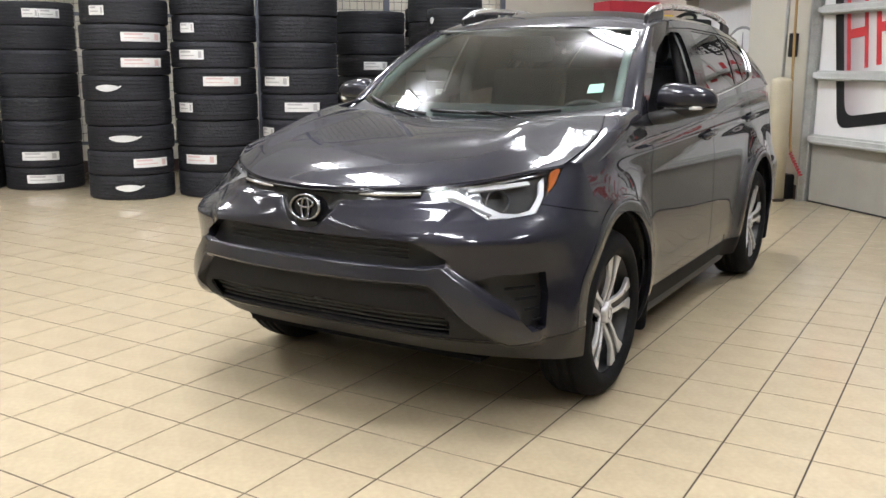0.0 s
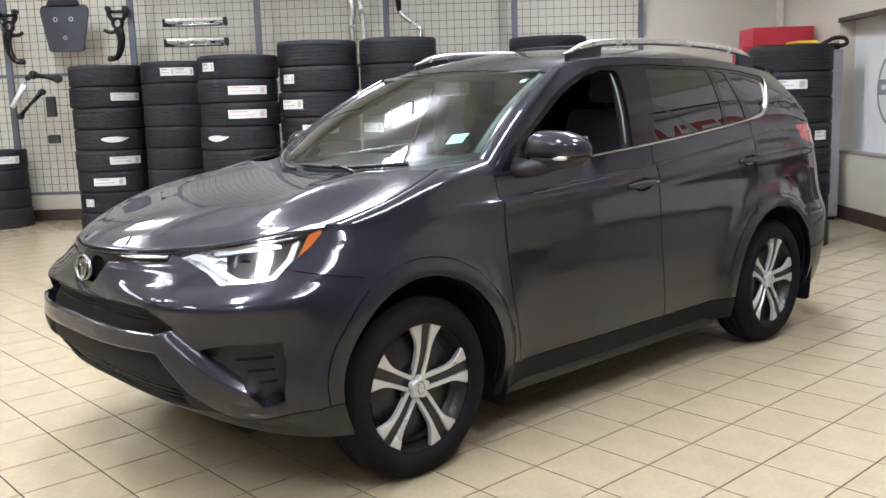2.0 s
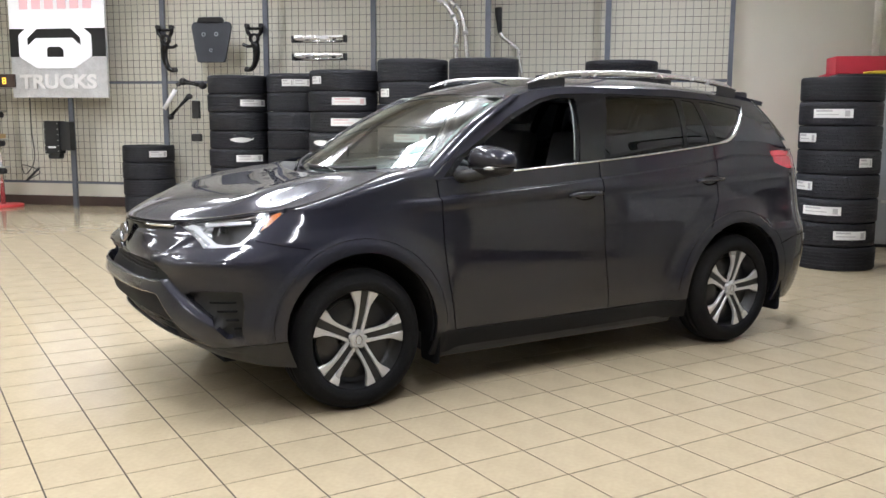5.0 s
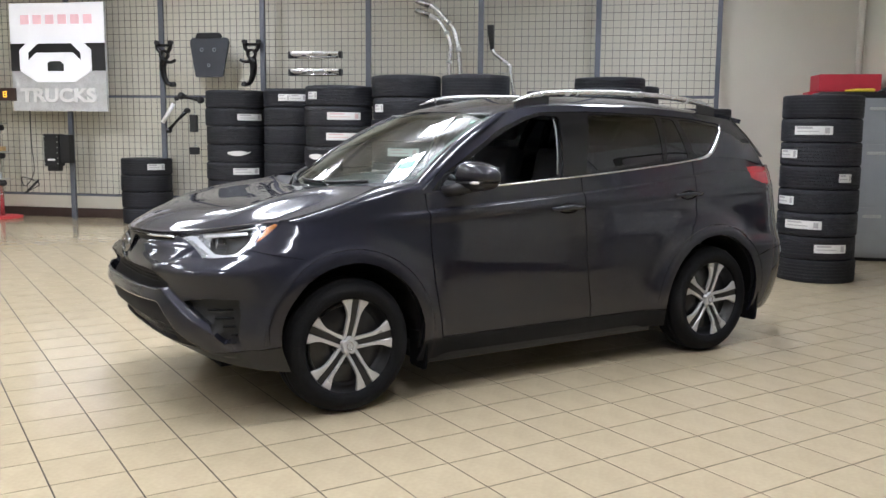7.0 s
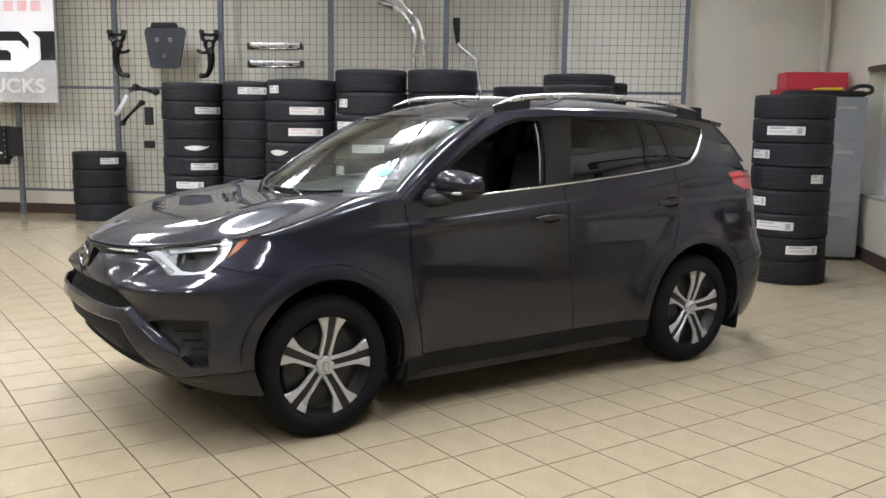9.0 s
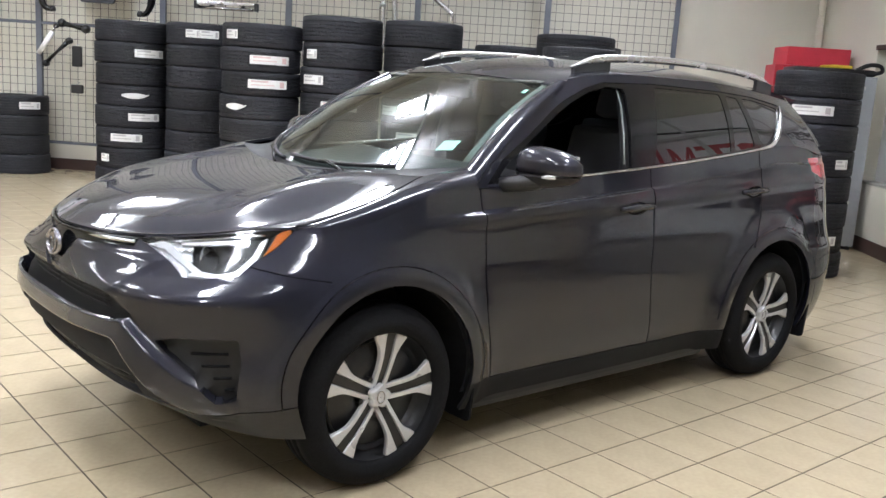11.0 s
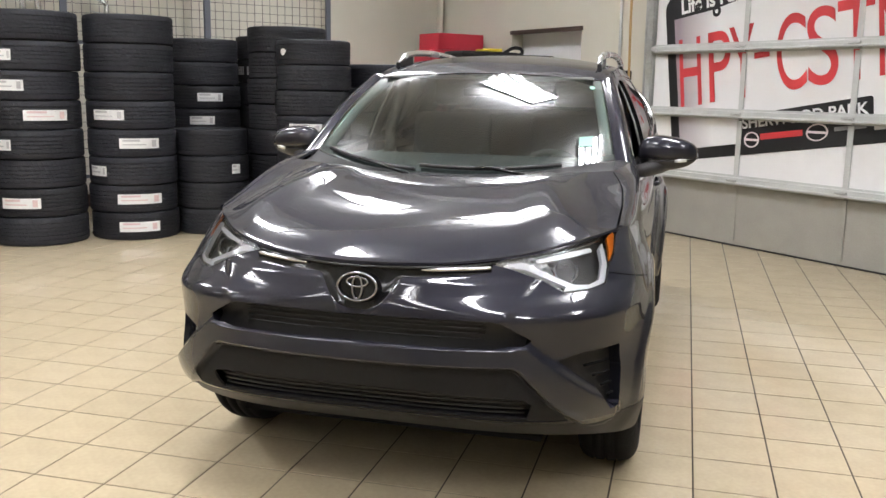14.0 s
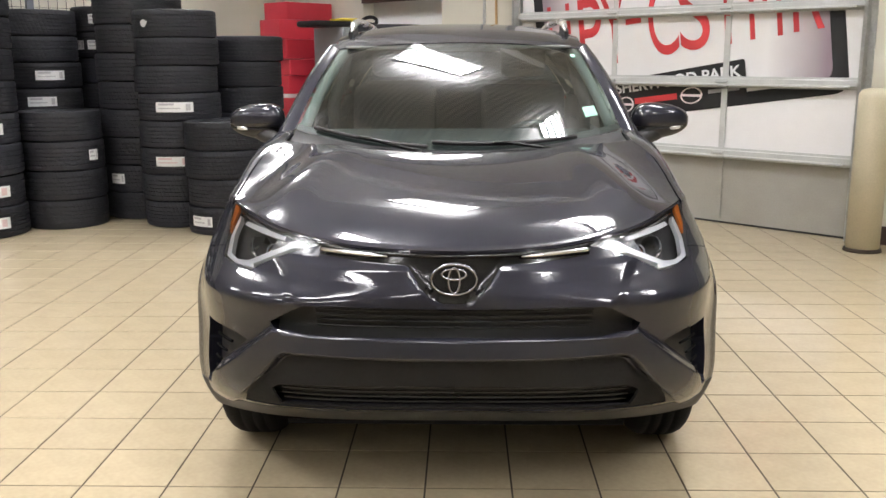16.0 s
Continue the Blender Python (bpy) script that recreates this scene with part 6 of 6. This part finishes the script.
def display_stand():
    ob = thing("display_stand", "slim metal display stand on a round red foot", "display stand", at(-7.75, -7.78, 0, 90))
    part("foot", cyl(0.30, 0.045, None, 40, bevel=0.01), RED, ob, "round red foot", True)
    part("pole", tube([(0, 0, 0.04), (0, 0, 2.0)], 0.035, 12), ALU, ob, "", True)
    for z, mat in ((0.55, BLACK), (0.98, BLACK), (1.42, BLACK)):
        part("arm", tube([(-0.20, -0.06, z), (0.12, -0.06, z + 0.02)], 0.045, 12), mat, ob, "black padded arm", True)
        part("tray", box(0.36, 0.20, 0.02, -0.04, -0.05, z + 0.08, bevel=0.004), GALV, ob)
    part("packet", box(0.18, 0.12, 0.07, 0.03, -0.06, 1.11, bevel=0.005), WOOD, ob, "orange and white packet")
    part("packet", box(0.16, 0.10, 0.12, -0.08, -0.05, 0.70, bevel=0.005), POST, ob)
    led = hung("message_board", "dark red message board with a lit amber digit", "message board", -8.05, 1.86)
    part("case", box(0.62, 0.07, 0.20, 0.31, -0.05, 0.10, bevel=0.006), BASEBOARD, led)
    lit = glowing("amber_digit", (1.0, 0.55, 0.05), 1.5)
    for z in (0.06, 0.10, 0.14):
        part("segment", box(0.06, 0.004, 0.014, 0.44, -0.088, z), lit, led)
    for x, z in ((0.415, 0.08), (0.465, 0.08), (0.415, 0.12), (0.465, 0.12)):
        part("segment", box(0.014, 0.004, 0.03, x, -0.088, z), lit, led)


display_stand()


# ---- the corner by the overhead door ----
def bollard(a, b, r):
    ob = thing("bollard", "cream painted steel bollard with a domed cap", "bollard", at(a, b), group="bollards")
    part("post", spin([(0.0, 0.0), (r, 0.0), (r, 1.19), (r * 0.97, 1.222), (r * 0.80, 1.248), (r * 0.45, 1.258), (0.0, 1.262)], 32), BOLLARD, ob, "", True)
    part("collar", spin([(r, 0.0), (r + 0.018, 0.0), (r + 0.014, 0.02), (r, 0.028)], 32), GROUT, ob, "worn floor collar", True)


bollard(-4.03, 4.80, 0.105)
bollard(-0.07, 4.72, 0.125)


def locker():
    ob = thing("locker", "tall grey steel cabinet against the wall", "cabinet", at(-6.35, 4.72, 0, 90))
    part("body", box(0.52, 0.56, 1.82, 0, 0, 0.95, bevel=0.006), LOCKER, ob)
    part("plinth", box(0.48, 0.50, 0.05, 0, 0, 0.025), BLACK, ob)
    for z0, z1 in ((0.08, 0.62), (0.66, 1.34), (1.38, 1.84)):
        door = part("door", box(0.48, 0.02, z1 - z0, 0, -0.286, (z0 + z1) / 2, bevel=0.006), LOCKER, ob, "grey cabinet door")
        part("handle", box(0.20, 0.02, 0.035, 0.04, -0.302, z1 - 0.10, bevel=0.008), GALV, door)


locker()


def bag():
    ob = thing("tool_bag", "flat black bag with a looped handle on the cabinet", "bag", at(-6.32, 4.55, 1.862, 90))
    part("body", box(0.86, 0.42, 0.07, 0.0, 0.0, 0.035, bevel=0.03), BLACK, ob, "", True)
    loop = smooth_path([(0.22, -0.18, 0.06), (0.34, -0.20, 0.12), (0.46, -0.20, 0.115), (0.48, -0.20, 0.06), (0.40, -0.19, 0.03)], 5)
    part("handle", tube(loop, 0.022, 8), BLACK, ob, "", True)
    gloves = thing("work_gloves", "yellow cloth work gloves on the bag", "gloves", at(-6.18, 4.62, 1.931, 80))
    bm = box(0.22, 0.12, 0.035, 0, 0, 0.02, bevel=0.012)
    for k in range(4):
        tube([(-0.10, -0.05 + 0.033 * k, 0.02), (-0.20, -0.055 + 0.037 * k, 0.012)], 0.014, 8, bm=bm)
    part("glove", bm, YELLOW, gloves, "", True)


bag()

rnd = random.Random(5)
z = 0.0
for k, (w, d, h) in enumerate(((0.80, 0.62, 0.50), (0.78, 0.60, 0.52), (0.72, 0.55, 0.27), (0.70, 0.52, 0.20), (0.66, 0.50, 0.24), (0.74, 0.44, 0.24), (0.72, 0.46, 0.21))):
    ob = thing("carton", "red cardboard carton in a tall pile", "carton", at(-7.12 + rnd.uniform(-0.05, 0.05), 4.58 + rnd.uniform(-0.05, 0.05), z, 90 + rnd.uniform(-4, 4)), group="red cartons")
    part("box", box(w, d, h - 0.004, 0, 0, h / 2, bevel=0.006), RED_BOX, ob)
    part("tape", box(0.06, d + 0.003, 0.002, 0, 0, h - 0.0005), RED, ob)
    if k == 2:
        part("wrap", box(w + 0.02, d + 0.02, 0.06, 0, 0, 0.02, bevel=0.02), CLEAR_WRAP, ob, "crumpled clear wrap")
    z += h


def hose():
    ob = thing("air_hose", "orange air hose hanging down the door track", "hose", at(-4.02, 4.93))
    path = smooth_path([(-0.12, 0.05, 2.9), (-0.10, 0.04, 2.0), (-0.06, 0.03, 1.2), (0.0, 0.02, 0.62), (0.05, 0.0, 0.50)], 8)
    part("hose_line", tube(path, 0.014, 8), HOSE, ob, "", True)
    coil = [(0.05 + 0.25 * i / 60 * 0.8 + 0.018 * math.cos(i * 0.9), -0.01 + 0.018 * math.sin(i * 0.9), 0.50 - 0.22 * i / 60) for i in range(61)]
    part("coil", tube(coil, 0.006, 6), RED_BOX, ob, "red coiled lead", True)
    box_ob = thing("door_sensor", "small black door sensor box", "sensor", at(-4.20, WALL_B - 0.04, 1.46))
    part("case", box(0.07, 0.07, 0.24, 0, 0, 0.12, bevel=0.01), BLACK, box_ob)
    foot = thing("floor_box", "dark grey box at the foot of the door track", "box", at(-4.12, WALL_B - 0.10, 0))
    part("case", box(0.18, 0.16, 0.26, 0, 0, 0.13, bevel=0.012), BLACK, foot)
    conduit = tagged(mesh_object("conduit", tube([(0, 0, 0.3), (0, 0, 3.4)], 0.016, 10), GALV, True), "thin steel conduit on the wall", "conduit", kind="structure")
    conduit.matrix_basis = at(-4.36, WALL_B - 0.02)


hose()


# ---- floor tiles ----
PITCH, X0, Y0, GAP = 0.3075, 0.2, 0.0575, 0.0066


def tile_mesh():
    bm = bmesh.new()
    h, e = (PITCH - GAP) / 2, 0.0005
    low = [bm.verts.new((x * h, y * h, -0.003)) for x, y in ((-1, -1), (1, -1), (1, 1), (-1, 1))]
    mid = [bm.verts.new((x * h, y * h, -e)) for x, y in ((-1, -1), (1, -1), (1, 1), (-1, 1))]
    top = [bm.verts.new((x * (h - e), y * (h - e), 0)) for x, y in ((-1, -1), (1, -1), (1, 1), (-1, 1))]
    for p, q in ((low, mid), (mid, top)):
        for i in range(4):
            bm.faces.new((p[i], p[(i + 1) % 4], q[(i + 1) % 4], q[i]))
    bm.faces.new(top)
    me = bpy.data.meshes.new("tile")
    bm.to_mesh(me)
    bm.free()
    me.materials.append(TILE)
    return me


tile = tile_mesh()
one = [v.co.copy() for v in tile.vertices]
polys = [tuple(p.vertices) for p in tile.polygons]
back = ROOM.inverted()
verts, faces, near = [], [], 0
for i in range(-62, 56):
    for j in range(-56, 56):
        c = Vector((X0 + PITCH * (i + 0.5), Y0 + PITCH * (j + 0.5), 0))
        a, b, _ = back @ c
        if not (WALL_A - 0.2 < a < FAR_A + 0.2 and FAR_B - 0.2 < b < WALL_B + 0.2):
            continue
        if -2.2 < c.x < 3.2 and -1.9 < c.y < 3.0 and near < 300 and not (-0.55 < c.x < 0.55 and c.y > 0.1):
            ob = new("tile", tile)
            ob.parent = floor_bed
            ob.matrix_parent_inverse = back
            ob.location = c
            near += 1
        else:
            k = len(verts)
            verts += [v + c for v in one]
            faces += [tuple(x + k for x in p) for p in polys]
me = bpy.data.meshes.new("tiles")
me.from_pydata(verts, [], faces)
me.materials.append(TILE)
rest = new("tiles", me)
rest.parent = floor_bed
rest.matrix_parent_inverse = back
tagged(rest, "polished beige floor tiles", kind="stuff")
